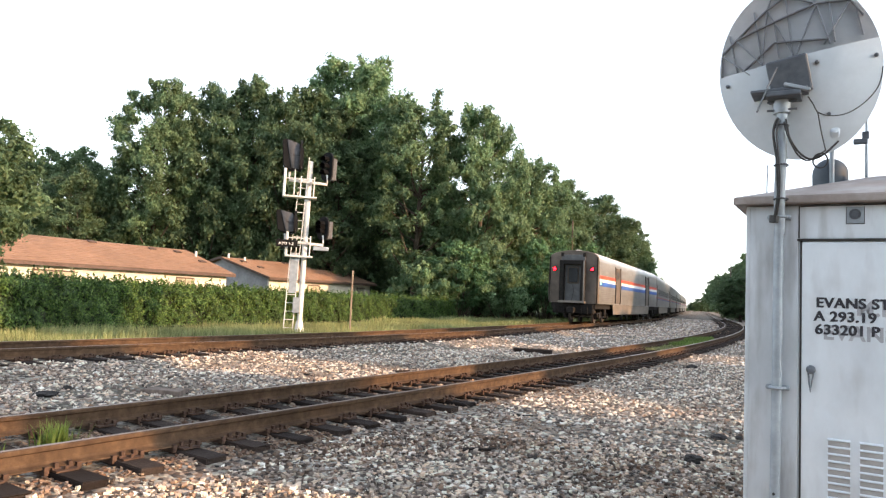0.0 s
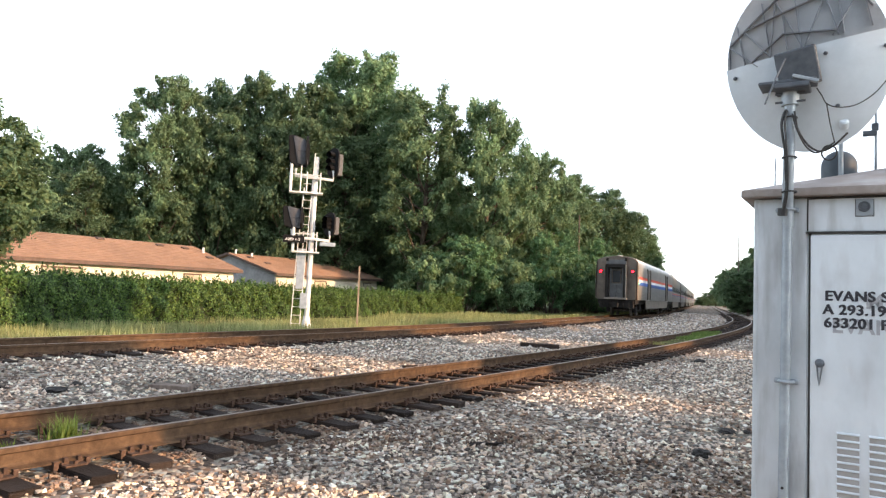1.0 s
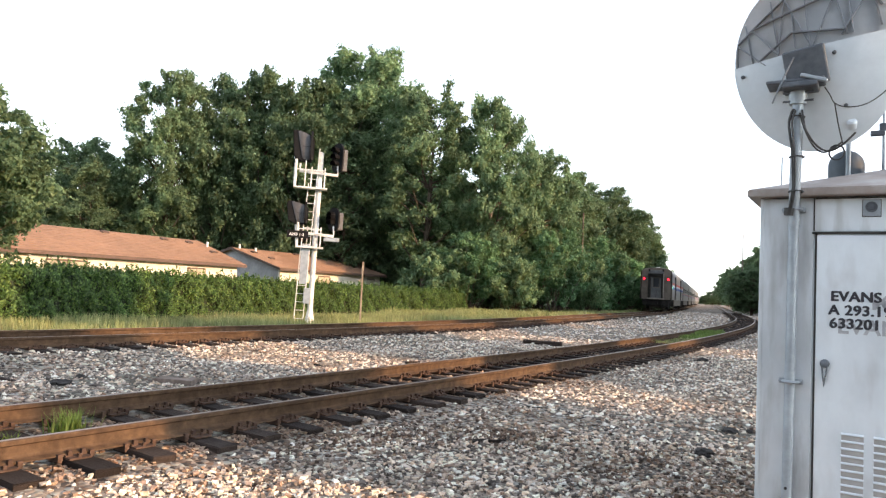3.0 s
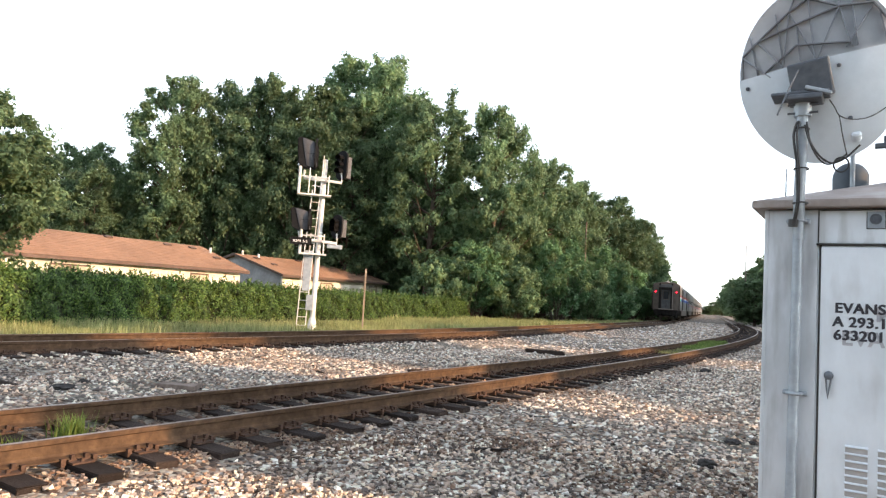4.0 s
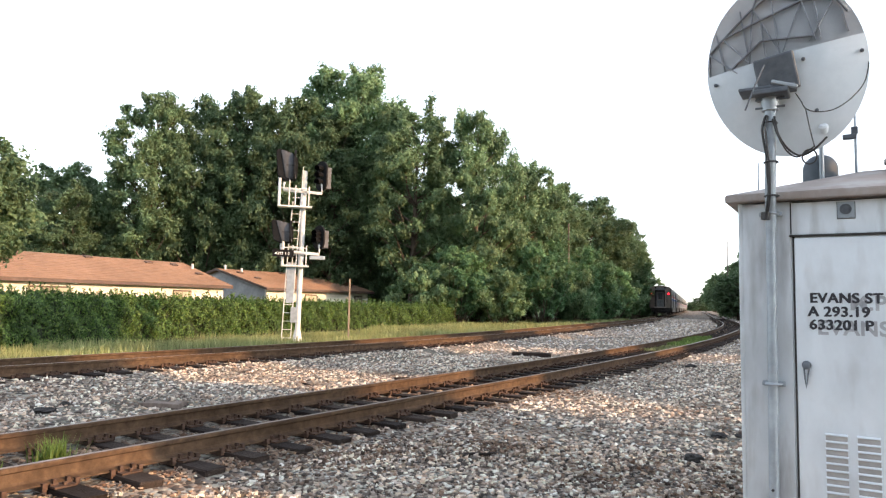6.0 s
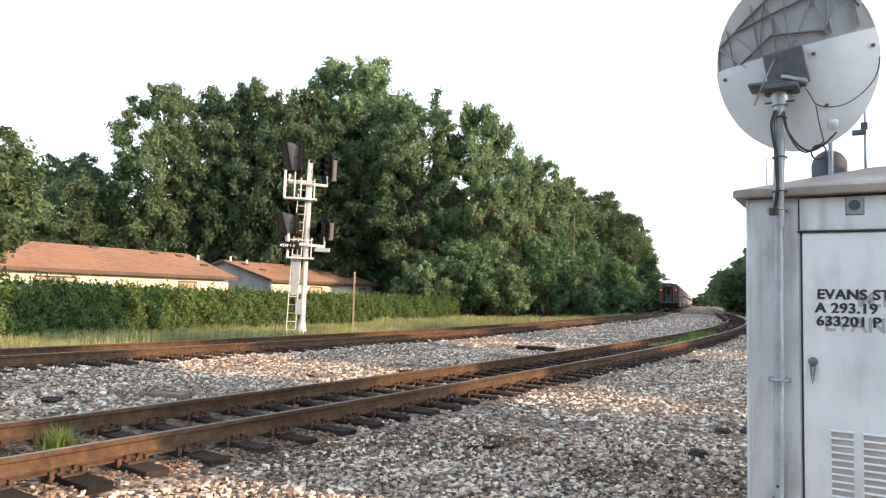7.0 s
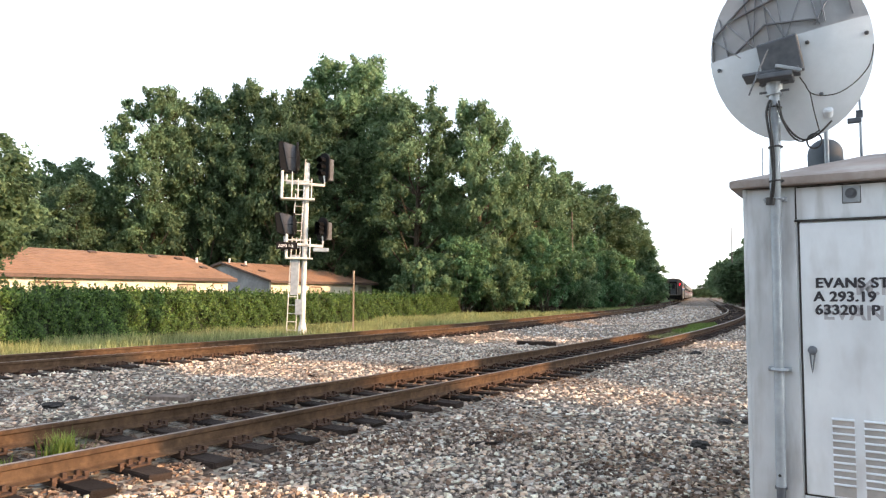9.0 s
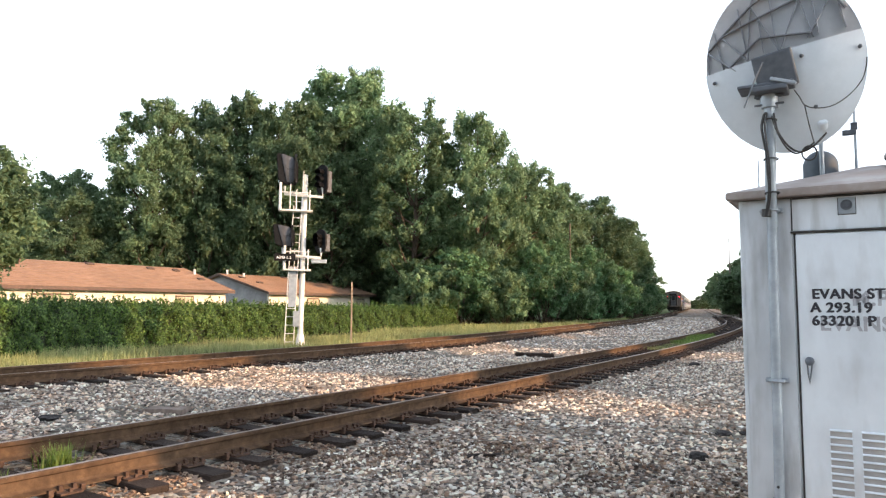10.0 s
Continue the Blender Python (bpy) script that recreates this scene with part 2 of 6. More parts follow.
M_HEDGE_SHADE = material("hedge_inner_shade", two((0.008, 0.014, 0.006), (0.022, 0.03, 0.012)), scale=6, rough=1.0, bump=0.9, bump_scale=14)
M_GRASS = material("green_grass_blades", [(0.0, (0.06, 0.11, 0.02)), (0.5, (0.12, 0.19, 0.035)), (1.0, (0.22, 0.26, 0.08))], scale=2, rough=0.7, island=0.7, translucent=0.4, coarse=0.25)
M_DRY = material("tall_drying_grass", [(0.0, (0.12, 0.16, 0.055)), (0.5, (0.235, 0.26, 0.1)), (1.0, (0.38, 0.355, 0.18))], scale=0.6, rough=0.8, island=0.6, translucent=0.35, coarse=0.35, coarse_scale=0.5)
M_SHINGLE = material("reddish_shingle_roof", [(0.25, (0.17, 0.1, 0.062)), (0.5, (0.225, 0.133, 0.083)), (0.8, (0.275, 0.168, 0.108))], scale=2.2, rough=0.95, coarse=0.15, coarse_scale=0.3, bump=0.4, bump_scale=18)
M_FASCIA = material("dark_brown_fascia", two((0.05, 0.03, 0.022), (0.09, 0.055, 0.04)), scale=6, rough=0.7)
M_WALL = material("cream_house_wall", two((0.54, 0.5, 0.4), (0.62, 0.58, 0.47)), scale=3, rough=0.85, coarse=0.08)
# gable walls take a grey that puts their shade into the colour
M_GABLE_SHADE = material("shade_grey_gable_wall", two((0.24, 0.24, 0.25), (0.31, 0.31, 0.31)), scale=4, rough=0.85)
M_PALEPANE = material("pale_beige_pane", two((0.3, 0.27, 0.2), (0.4, 0.36, 0.27)), scale=5, rough=0.25)
M_WOOD = material("weathered_pole_wood", two((0.1, 0.075, 0.06), (0.19, 0.15, 0.125)), scale=6, rough=0.95, stretch=(1, 1, 0.15), bump=0.4)
M_STAKE = material("pale_stake_wood", two((0.24, 0.18, 0.13), (0.36, 0.28, 0.21)), scale=6, rough=0.9, stretch=(1, 1, 0.15))
M_CHAR = material("black_clod", two((0.01, 0.01, 0.01), (0.04, 0.036, 0.034)), scale=14, rough=1.0, bump=0.6)
M_CONC = material("pale_concrete", two((0.42, 0.41, 0.39), (0.56, 0.55, 0.53)), scale=7, rough=0.9)


# ---- mesh helpers ----
def mesh_np(name, verts, faces, mats, smooth=False):
    """A mesh from arrays: verts (n, 3) and faces (m, k), all with k corners."""
    verts, faces = np.asarray(verts, np.float32), np.asarray(faces, np.int32)
    me = bpy.data.meshes.new(name)
    me.vertices.add(len(verts))
    me.vertices.foreach_set("co", verts.ravel())
    k = faces.shape[1]
    me.loops.add(faces.size)
    me.loops.foreach_set("vertex_index", faces.ravel())
    me.polygons.add(len(faces))
    me.polygons.foreach_set("loop_start", np.arange(0, faces.size, k, dtype=np.int32))
    me.polygons.foreach_set("use_smooth", np.full(len(faces), smooth))
    me.update(calc_edges=True)
    me.validate()
    for m in mats if isinstance(mats, (list, tuple)) else [mats]:
        me.materials.append(m)
    return me


def finish(bm, name, mat, smooth_angle=None):
    bmesh.ops.recalc_face_normals(bm, faces=bm.faces)
    if smooth_angle:
        for f in bm.faces:
            f.smooth = True
        for e in bm.edges:
            if len(e.link_faces) == 2 and e.calc_face_angle(0) > radians(smooth_angle):
                e.smooth = False
    me = bpy.data.meshes.new(name)
    bm.to_mesh(me)
    bm.free()
    for m in mat if isinstance(mat, (list, tuple)) else [mat]:
        me.materials.append(m)
    return me


def part(name, bm, mat, parent, label="", smooth=None, m=None):
    ob = new(name, finish(bm, name, mat, smooth) if isinstance(bm, bmesh.types.BMesh) else bm)
    ob.parent = parent
    if m is not None:
        ob.matrix_basis = m
    if label:
        tagged(ob, label)
    return ob


def box(bm, lo, hi, bevel=0.0, m=None):
    """An axis-aligned box from corner to corner, bevelled, moved by m."""
    size, mid = Vector(hi) - Vector(lo), (Vector(hi) + Vector(lo)) / 2
    made = bmesh.ops.create_cube(bm, size=1.0)["verts"]
    for v in made:
        v.co = Vector((v.co.x * size.x, v.co.y * size.y, v.co.z * size.z)) + mid
    if bevel:
        edges = list({e for v in made for e in v.link_edges})
        out = bmesh.ops.bevel(bm, geom=edges, offset=bevel, segments=2, affect="EDGES", profile=0.5)
        made = list({v for f in out["faces"] for v in f.verts} | {v for v in made if v.is_valid})
    if m is not None:
        bmesh.ops.transform(bm, matrix=m, verts=made)
    return made


def tube(bm, pts, radius, sides=8, caps=True):
    """A round bar along pts; radius is one number or one for each point."""
    pts = [Vector(p) for p in pts]
    radii = radius if isinstance(radius, (list, tuple)) else [radius] * len(pts)
    rings, up = [], None
    for i, p in enumerate(pts):
        d = (pts[min(i + 1, len(pts) - 1)] - pts[max(i - 1, 0)]).normalized()
        if up is None:
            up = d.orthogonal().normalized()
        up = (up - d * up.dot(d)).normalized()
        side = d.cross(up)
        rings.append([bm.verts.new(p + (up * math.cos(a) + side * math.sin(a)) * radii[i]) for a in (2 * math.pi * k / sides for k in range(sides))])
    for a, b in zip(rings, rings[1:]):
        for k in range(sides):
            bm.faces.new((a[k], a[(k + 1) % sides], b[(k + 1) % sides], b[k]))
    if caps:
        bm.faces.new(rings[0][::-1])
        bm.faces.new(rings[-1])


def revolve(bm, profile, sides=24, m=None):
    """A turned shape about z from (radius, z) pairs."""
    rings = []
    for r, z in profile:
        rings.append([bm.verts.new((r * math.cos(2 * math.pi * k / sides), r * math.sin(2 * math.pi * k / sides), z)) for k in range(sides)] if r > 1e-5 else [bm.verts.new((0, 0, z))])
    for a, b in zip(rings, rings[1:]):
        for k in range(sides):
            q = [a[k % len(a)], a[(k + 1) % len(a)], b[(k + 1) % len(b)], b[k % len(b)]]
            q = list(dict.fromkeys(q))
            if len(q) > 2:
                bm.faces.new(q)
    for ring, flip in ((rings[0], True), (rings[-1], False)):
        if len(ring) > 2:
            bm.faces.new(ring[::-1] if flip else ring)
    if m is not None:
        bmesh.ops.transform(bm, matrix=m, verts=[v for r in rings for v in r])


def prism(bm, outline, lo, hi, axis="y"):
    """A flat outline of (a, b) pairs pushed from lo to hi along an axis (y: a is x, b is z; x: a is y, b is z; z: a is x, b is y)."""
    place = {"y": lambda a, b, c: (a, c, b), "x": lambda a, b, c: (c, a, b), "z": lambda a, b, c: (a, b, c)}[axis]
    one, two_ = ([bm.verts.new(place(a, b, c)) for a, b in outline] for c in (lo, hi))
    n = len(outline)
    for k in range(n):
        bm.faces.new((one[k], one[(k + 1) % n], two_[(k + 1) % n], two_[k]))
    bm.faces.new(one[::-1])
    bm.faces.new(two_)


def lettering(text, size, mat, parent, m, name="letter", depth=0.0015, bold=0.0, squeeze=1.0, label="", heavy=0.0):
    """Letters of the built-in font, each a mesh under parent; m stands them up."""
    cu = bpy.data.curves.new(name, "FONT")
    cu.body, cu.size, cu.extrude, cu.offset = text, size, depth, bold
    cu.space_character = 1.06
    tmp = bpy.data.objects.new("tmp_text", cu)
    scene.collection.objects.link(tmp)
    bpy.context.view_layer.update()
    me = bpy.data.meshes.new_from_object(tmp.evaluated_get(bpy.context.evaluated_depsgraph_get()))
    if heavy:          # a second impression a hair to the side thickens the strokes
        bm = bmesh.new()
        bm.from_mesh(me)
        more = bmesh.ops.duplicate(bm, geom=list(bm.verts) + list(bm.edges) + list(bm.faces))
        bmesh.ops.translate(bm, verts=[g for g in more["geom"] if isinstance(g, bmesh.types.BMVert)], vec=(heavy, heavy * 0.4, 0.0006))
        bm.to_mesh(me)
        bm.free()
    bpy.data.objects.remove(tmp)
    bm = bmesh.new()
    bm.from_mesh(me)
    bpy.data.meshes.remove(me)
    left, groups = set(bm.verts), []
    while left:                       # strokes that hang together
        todo, island = [left.pop()], []
        while todo:
            v = todo.pop()
            island.append(v)
            near = [w for e in v.link_edges for w in e.verts if w in left]
            left.difference_update(near)
            todo += near
        groups.append([min(v.co.x for v in island), max(v.co.x for v in island), island])
    letters = []
    for x0, x1, island in sorted(groups, key=lambda g: g[0]):
        if letters and min(x1, letters[-1][1]) - x0 > 0.45 * min(x1 - x0, letters[-1][1] - letters[-1][0]):
            letters[-1] = [letters[-1][0], max(x1, letters[-1][1]), letters[-1][2] + island]
        else:
            letters.append([x0, x1, island])
    for x0, x1, island in letters:
        keep, one, at = set(island), bmesh.new(), {}
        for v in island:
            at[v] = one.verts.new(v.co)
        for f in bm.faces:
            if f.verts[0] in keep:
                one.faces.new([at[v] for v in f.verts])
        part(name, one, mat, parent, label, m=m @ Matrix.Diagonal((squeeze, 1, 1, 1)))
    bm.free()


def thing(name, m, label, category, group="", kind=""):
    ob = new(name)
    ob.empty_display_size = 0.2
    ob.matrix_basis = m
    return tagged(ob, label, category, group, kind)


# ---- the two tracks' line in plan ----
LINE_X, LINE_Y, HEAD_0, HEAD_1, BEND_A, BEND_B = -3.4031, 7.0292, 34.866, 20.452, -4.946, 76.794
FAR_OFF, FAR_Z, NEAR_Z, TIE_Z = 8.707, 0.338, 0.19, 0.21
_S = np.arange(-60, 520, 0.5)
_head = np.radians(HEAD_0 + (HEAD_1 - HEAD_0) * np.clip((_S - BEND_A) / (BEND_B - BEND_A), 0, 1))
_dir = np.stack([np.sin(_head), np.cos(_head)], 1)
_pts = np.vstack([[0, 0], np.cumsum((_dir[1:] + _dir[:-1]) / 2 * 0.5, 0)])
_pts = _pts - _pts[np.argmin(np.abs(_S))] + [LINE_X, LINE_Y]


def far_off(s):
    """How far the main line lies beyond the near track's centre line: it draws in a little towards the signal's near end."""
    s = np.asarray(s, float)
    t = np.clip((s - 9.06) / 37.62, 0, 1)
    return FAR_OFF - 1.545 * (1 - t * t * (3 - 2 * t)) - 0.283 * np.clip((s - 50) / 60, 0, 1)


def on_line(s, u=0.0):
    """The place s metres along the near track's centre line, u metres to its far side, and the heading in degrees to the right of +y."""
    x, y, h = (float(np.interp(s, _S, c)) for c in (_pts[:, 0], _pts[:, 1], _head))
    return x - math.cos(h) * u, y + math.sin(h) * u, math.degrees(h)


def line_coords(xy):
    """The nearest s and the signed u of places (n, 2)."""
    xy = np.asarray(xy, float)
    step = _pts[::4]
    j = np.concatenate([np.argmin(((c[:, None] - step[None]) ** 2).sum(-1), 1) for c in np.array_split(xy, max(1, len(xy) // 4000))]) * 4
    d = xy - _pts[j]
    ahead = (d * _dir[j]).sum(1)
    return _S[j] + ahead, d[:, 1] * _dir[j][:, 0] - d[:, 0] * _dir[j][:, 1]


def ground_z(s, u):
    """Height of the ballast and the fields beside it, from the place along and across the tracks."""
    s, u = np.asarray(s, float), np.asarray(u, float)
    off = far_off(s)
    z = np.full(u.shape, -0.07)
    z = np.where((u > 1.5) & (u < off - 1.5), -0.06 + 0.03 * np.sin((u - 1.5) / (off - 3.0) * math.pi) - 0.05 * np.clip((u - off + 3.0) / 1.5, 0, 1), z)
    top = FAR_Z - TIE_Z - 0.04
    ramp = np.clip((u - off + 2.4) / 0.9, 0, 1)        # shoulder of the far track
    z = np.where((u > 1.5) & (u < off - 1.5), z + (top - z) * ramp * ramp * (3 - 2 * ramp), z)
    z = np.where(np.abs(u - off) <= 1.5, top, z)
    z = np.where(u > off + 1.5, FAR_Z - 0.235 - 0.28 * np.clip((u - off - 1.5) / 2.2, 0, 1), z)
    z = np.where(u < -1.3, -0.1 - 0.015 * np.clip((-u - 1.3) / 1.2, 0, 1), z)
    wave = 0.018 * np.sin(s * 1.3 + u * 0.9) + 0.014 * np.sin(s * 0.47 - u * 1.9 + 1.0) + 0.01 * np.sin(s * 2.9 + u * 2.3)
    return z + wave * np.where((np.abs(u) < 1.3) | (np.abs(u - off) < 1.3), 0.3, 1.0)


# ---- ground ----
def build_ground():
    us = np.concatenate([[-1500, -500, -200, -90, -45, -25, -16], np.arange(-11, 1.4, 0.35), np.arange(1.5, 13.6, 0.175), [15, 17, 20, 25, 32, 45, 80, 150, 400, 1500]])
    ss = np.concatenate([[-1500, -500, -150, -60, -30], np.arange(-16, 60, 0.6), np.arange(60, 140, 2.5), [150, 170, 200, 260, 340, 500, 900, 2000]])
    verts, faces, which = [], [], []
    for s in ss:
        for u in us:
            x, y, h = on_line(max(min(s, 500), -55), 0)
            extra = s - max(min(s, 500), -55)
            hr = math.radians(h)
            px, py = x + math.sin(hr) * extra - math.cos(hr) * u, y + math.cos(hr) * extra + math.sin(hr) * u
            verts.append((px, py, float(ground_z(s, u))))
    n = len(us)
    for i in range(len(ss) - 1):
        for j in range(n - 1):
            faces.append((i * n + j, i * n + j + 1, (i + 1) * n + j + 1, (i + 1) * n + j))
            mid_u = (us[j] + us[j + 1]) / 2
            edge = far_off(ss[i]) + 1.9 + 0.35 * math.sin(ss[i] * 0.8)
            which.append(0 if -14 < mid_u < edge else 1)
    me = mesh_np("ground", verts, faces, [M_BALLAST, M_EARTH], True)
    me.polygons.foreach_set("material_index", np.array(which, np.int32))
    ob = new("ground", me)
    tagged(ob, "grey and tan crushed-stone ballast running into grassy verge", "ground", kind="structure")


build_ground()


# ---- railway tracks ----
RAIL_H, TIE_STEP = 0.186, 0.597
RAIL = [(-0.076, 0.0), (0.076, 0.0), (0.076, 0.012), (0.022, 0.032), (0.0088, 0.052), (0.0088, 0.13), (0.035, 0.143), (0.038, 0.175), (0.027, 0.186), (-0.027, 0.186), (-0.038, 0.175), (-0.035, 0.143), (-0.0088, 0.13), (-0.0088, 0.052), (-0.022, 0.032), (-0.076, 0.012)]


def rail_mesh(u, side, z, s0, s1):
    ss = np.concatenate([np.arange(s0, min(60, s1), 0.8), np.arange(60, s1 + 0.1, 4.0)])
    verts, faces, which = [], [], []
    n = len(RAIL)
    for s in ss:
        x, y, h = on_line(s, u(s) + side)
        hr = math.radians(h)
        for a, b in RAIL:
            verts.append((x + math.cos(hr) * a, y - math.sin(hr) * a, z - RAIL_H + b))
    for i in range(len(ss) - 1):
        for k in range(n):
            faces.append((i * n + k, i * n + (k + 1) % n, (i + 1) * n + (k + 1) % n, (i + 1) * n + k))
            which.append(1 if k in (8,) else 0)
    me = mesh_np("rail", verts, faces, [M_RUST, M_POLISH])
    me.polygons.foreach_set("material_index", np.array(which, np.int32))
    return me


def tie_mesh(seed):
    rnd = random.Random(seed)
    bm = bmesh.new()
    box(bm, (-1.3, -0.115, -0.18), (1.3, 0.115, 0.0), 0.012)
    for v in bm.verts:
        v.co += Vector((rnd.uniform(-0.02, 0.02), rnd.uniform(-0.008, 0.008), rnd.uniform(-0.008, 0.004)))
    return finish(bm, "tie", M_TIE)


def plate_mesh():
    bm = bmesh.new()
    box(bm, (-0.18, -0.095, 0.0), (0.18, 0.095, 0.016))
    for x in (-0.088, 0.088):          # shoulders, spikes and anchors
        box(bm, (x - 0.012, -0.09, 0.016), (x + 0.012, 0.09, 0.028))
        for y in (-0.055, 0.06):
            box(bm, (x * 0.95 - 0.02, y - 0.016, 0.02), (x * 0.95 + 0.02, y + 0.016, 0.068))
    for x in (-0.15, 0.15):
        box(bm, (x - 0.013, -0.014, 0.012), (x + 0.013, 0.014, 0.044))
    for y in (-0.135, 0.135):          # rail anchors gripping the foot beside the tie
        box(bm, (-0.1, y - 0.016, -0.03), (0.1, y + 0.016, 0.018))
        box(bm, (0.066, y - 0.02, -0.01), (0.105, y + 0.02, 0.046))
        box(bm, (-0.105, y - 0.02, -0.01), (-0.066, y + 0.02, 0.04))
    return finish(bm, "tie_plate", M_PLATE)


TIE_MESHES = [tie_mesh(k) for k in range(7)]
PLATE_MESH = plate_mesh()


def build_track(u, z, s0, s1, label, spacing, plates_to):
    track = thing("railway_track", pose(0, 0, 0), label, "railway track", "parallel tracks")
    for side in (-0.755, 0.755):
        part("rail", rail_mesh(u, side, z, -40, 420), None, track, "rusty brown steel rail with worn top")
    rnd = random.Random(int(u(30) * 10) + 3)
    for k in range(int((s1 - s0) / spacing)):
        s = s0 + k * spacing + rnd.uniform(-0.03, 0.03)
        x, y, h = on_line(s, u(s) + rnd.uniform(-0.04, 0.04))
        tie = new("tie", TIE_MESHES[rnd.randrange(7)])
        tie.parent, tie.matrix_basis = track, pose(x, y, z - TIE_Z + rnd.uniform(-0.006, 0.0), 0, 0, -h + rnd.uniform(-1, 1))
        if s < plates_to:
            for side in (-0.755, 0.755):
                p = new("tie_plate", PLATE_MESH)
                p.parent = tie
                a, b, _ = on_line(s, u(s) + side)
                p.matrix_basis = tie.matrix_basis.inverted() @ pose(a, b, z - TIE_Z + 0.002, 0, 0, -h)
    return track


TIE_FROM = -9.142
near_track = build_track(lambda s: 0.0, NEAR_Z, TIE_FROM, 120.0, "rusty curving railway track on dark creosoted ties in gravel", TIE_STEP, 45.0)
far_track = build_track(lambda s: float(far_off(s)), FAR_Z, TIE_FROM, 150.0, "rusty main-line railway track that the passenger train runs on", TIE_STEP, 34.0)


# ---- ballast stones ----
def stone_shapes(count, seed, fine):
    """Angular chips: knocked-about blocks where they are near, eight-sided farther off."""
    if fine:
        base = np.array([(x, y, z) for x in (-0.72, 0.72) for y in (-0.72, 0.72) for z in (-0.72, 0.72)])
        faces = np.array([(0, 1, 3), (0, 3, 2), (4, 6, 7), (4, 7, 5), (0, 4, 5), (0, 5, 1), (2, 3, 7), (2, 7, 6), (0, 2, 6), (0, 6, 4), (1, 5, 7), (1, 7, 3)])
    else:
        base = np.array([(1, 0, 0), (0, 1, 0), (-1, 0, 0), (0, -1, 0), (0, 0, 1), (0, 0, -1)], float)
        faces = np.array([q for k in range(4) for q in ((k, (k + 1) % 4, 4), ((k + 1) % 4, k, 5))])
    rng = np.random.default_rng(seed)
    shapes = []
    for _ in range(count):
        sh = base * (1 + rng.uniform(-0.45, 0.3, (len(base), 1))) + rng.uniform(-0.3, 0.3, base.shape)
        shapes.append(sh * rng.uniform([0.85, 0.6, 0.45], [1.45, 1.1, 0.9]))
    return np.array(shapes), faces


def scatter_stones(name, xy, sizes, lift, seed, label, mat=None):
    rng = np.random.default_rng(seed)
    shapes, faces = stone_shapes(40, seed, seed < 12)
    n = len(xy)
    s, u = line_coords(xy)
    z = ground_z(s, u) + lift(u, rng)
    a = rng.uniform(0, 2 * math.pi, n)
    tilt = rng.uniform(-0.5, 0.5, n)
    v = shapes[rng.integers(0, 40, n)] * sizes[:, None, None]
    ca, sa, ct, st = np.cos(a)[:, None], np.sin(a)[:, None], np.cos(tilt)[:, None], np.sin(tilt)[:, None]
    x1, y1, z1 = v[..., 0], v[..., 1] * ct - v[..., 2] * st, v[..., 1] * st + v[..., 2] * ct
    out = np.stack([x1 * ca - y1 * sa + xy[:, :1], x1 * sa + y1 * ca + xy[:, 1:], z1 + z[:, None]], -1)
    k = shapes.shape[1]
    idx = (faces[None] + np.arange(n)[:, None, None] * k).reshape(-1, 3)
    ob = new(name, mesh_np(name, out.reshape(-1, 3), idx, mat or M_STONE))
    tagged(ob, label, "gravel", kind="stuff")


def polar_sample(rng, r0, r1, count):
    r = np.sqrt(rng.uniform(r0 * r0, r1 * r1, count))
    a = np.radians(rng.uniform(-42, 42, count))
    xy = np.stack([np.sin(a) * r, np.cos(a) * r], 1)
    s, u = line_coords(xy)
    keep = (u < far_off(s) + 2.1) & (u > -13) & (np.abs(np.abs(u) - 0.755) > 0.12) & (np.abs(np.abs(u - far_off(s)) - 0.755) > 0.12)
    return xy[keep]


def not_on_ties(xy, rng):
    """Leaves the sleepers mostly bare."""
    s, u = line_coords(xy)
    for far in (0.0, 1.0):
        over = np.abs(u - far * far_off(s)) < 1.36
        ph = np.mod((s - TIE_FROM) / TIE_STEP + 0.5, 1.0) - 0.5
        bare = over & (np.abs(ph) < 0.19) & (rng.uniform(size=len(s)) > 0.1)
        xy, s, u = xy[~bare], s[~bare], u[~bare]
    return xy


# damp earth showing through: place and width
DARK_EARTH = ((0.15, 8.7, 0.8), (0.8, 8.1, 0.5), (2.6, 6.4, 0.6), (1.95, 5.6, 0.5), (3.9, 9.3, 0.5), (-0.6, 7.6, 0.5), (2.2, 7.3, 0.3), (1.6, 6.9, 0.35))
rng = np.random.default_rng(5)
for r0, r1, count, lo, hi, label in ((2.5, 8.5, 37000, 0.011, 0.0305, "loose crushed grey and tan ballast stones beside the rails"),
                                     (8.5, 22.0, 58000, 0.02, 0.046, "crushed grey ballast stones between the tracks"),
                                     (22.0, 48.0, 34000, 0.032, 0.064, "pale crushed ballast stones along the far curve"),
                                     (48.0, 110.0, 60000, 0.05, 0.11, "ballast stones far along the line")):
    xy = not_on_ties(polar_sample(rng, r0, r1, count), rng)
    s, u = line_coords(xy)
    # brake dust and rust brown the stones in and beside the near track
    patches = sum(np.exp(-((xy[:, 0] - a) ** 2 + (xy[:, 1] - b) ** 2) / (w * w)) for a, b, w in DARK_EARTH)
    browned = (rng.uniform(size=len(u)) < 0.6 * patches) | (np.abs(u) < 1.15 + 0.75 * rng.uniform(size=len(u)) ** 2 + 0.3 * np.sin(s * 1.3) * np.sin(s * 0.47 + 1))
    for which, mat, words in ((~browned, M_STONE if r1 < 23 else M_SUNLIT_STONE, label), (browned, M_TRACKSTONE, label.split(" ballast")[0].replace("grey", "rust-browned") + " ballast stones in the track")):
        scatter_stones("ballast_stones", xy[which], rng.uniform(lo, hi, int(which.sum())), lambda u, g: g.uniform(-0.016, 0.016, len(u)), int(r1), words, mat)


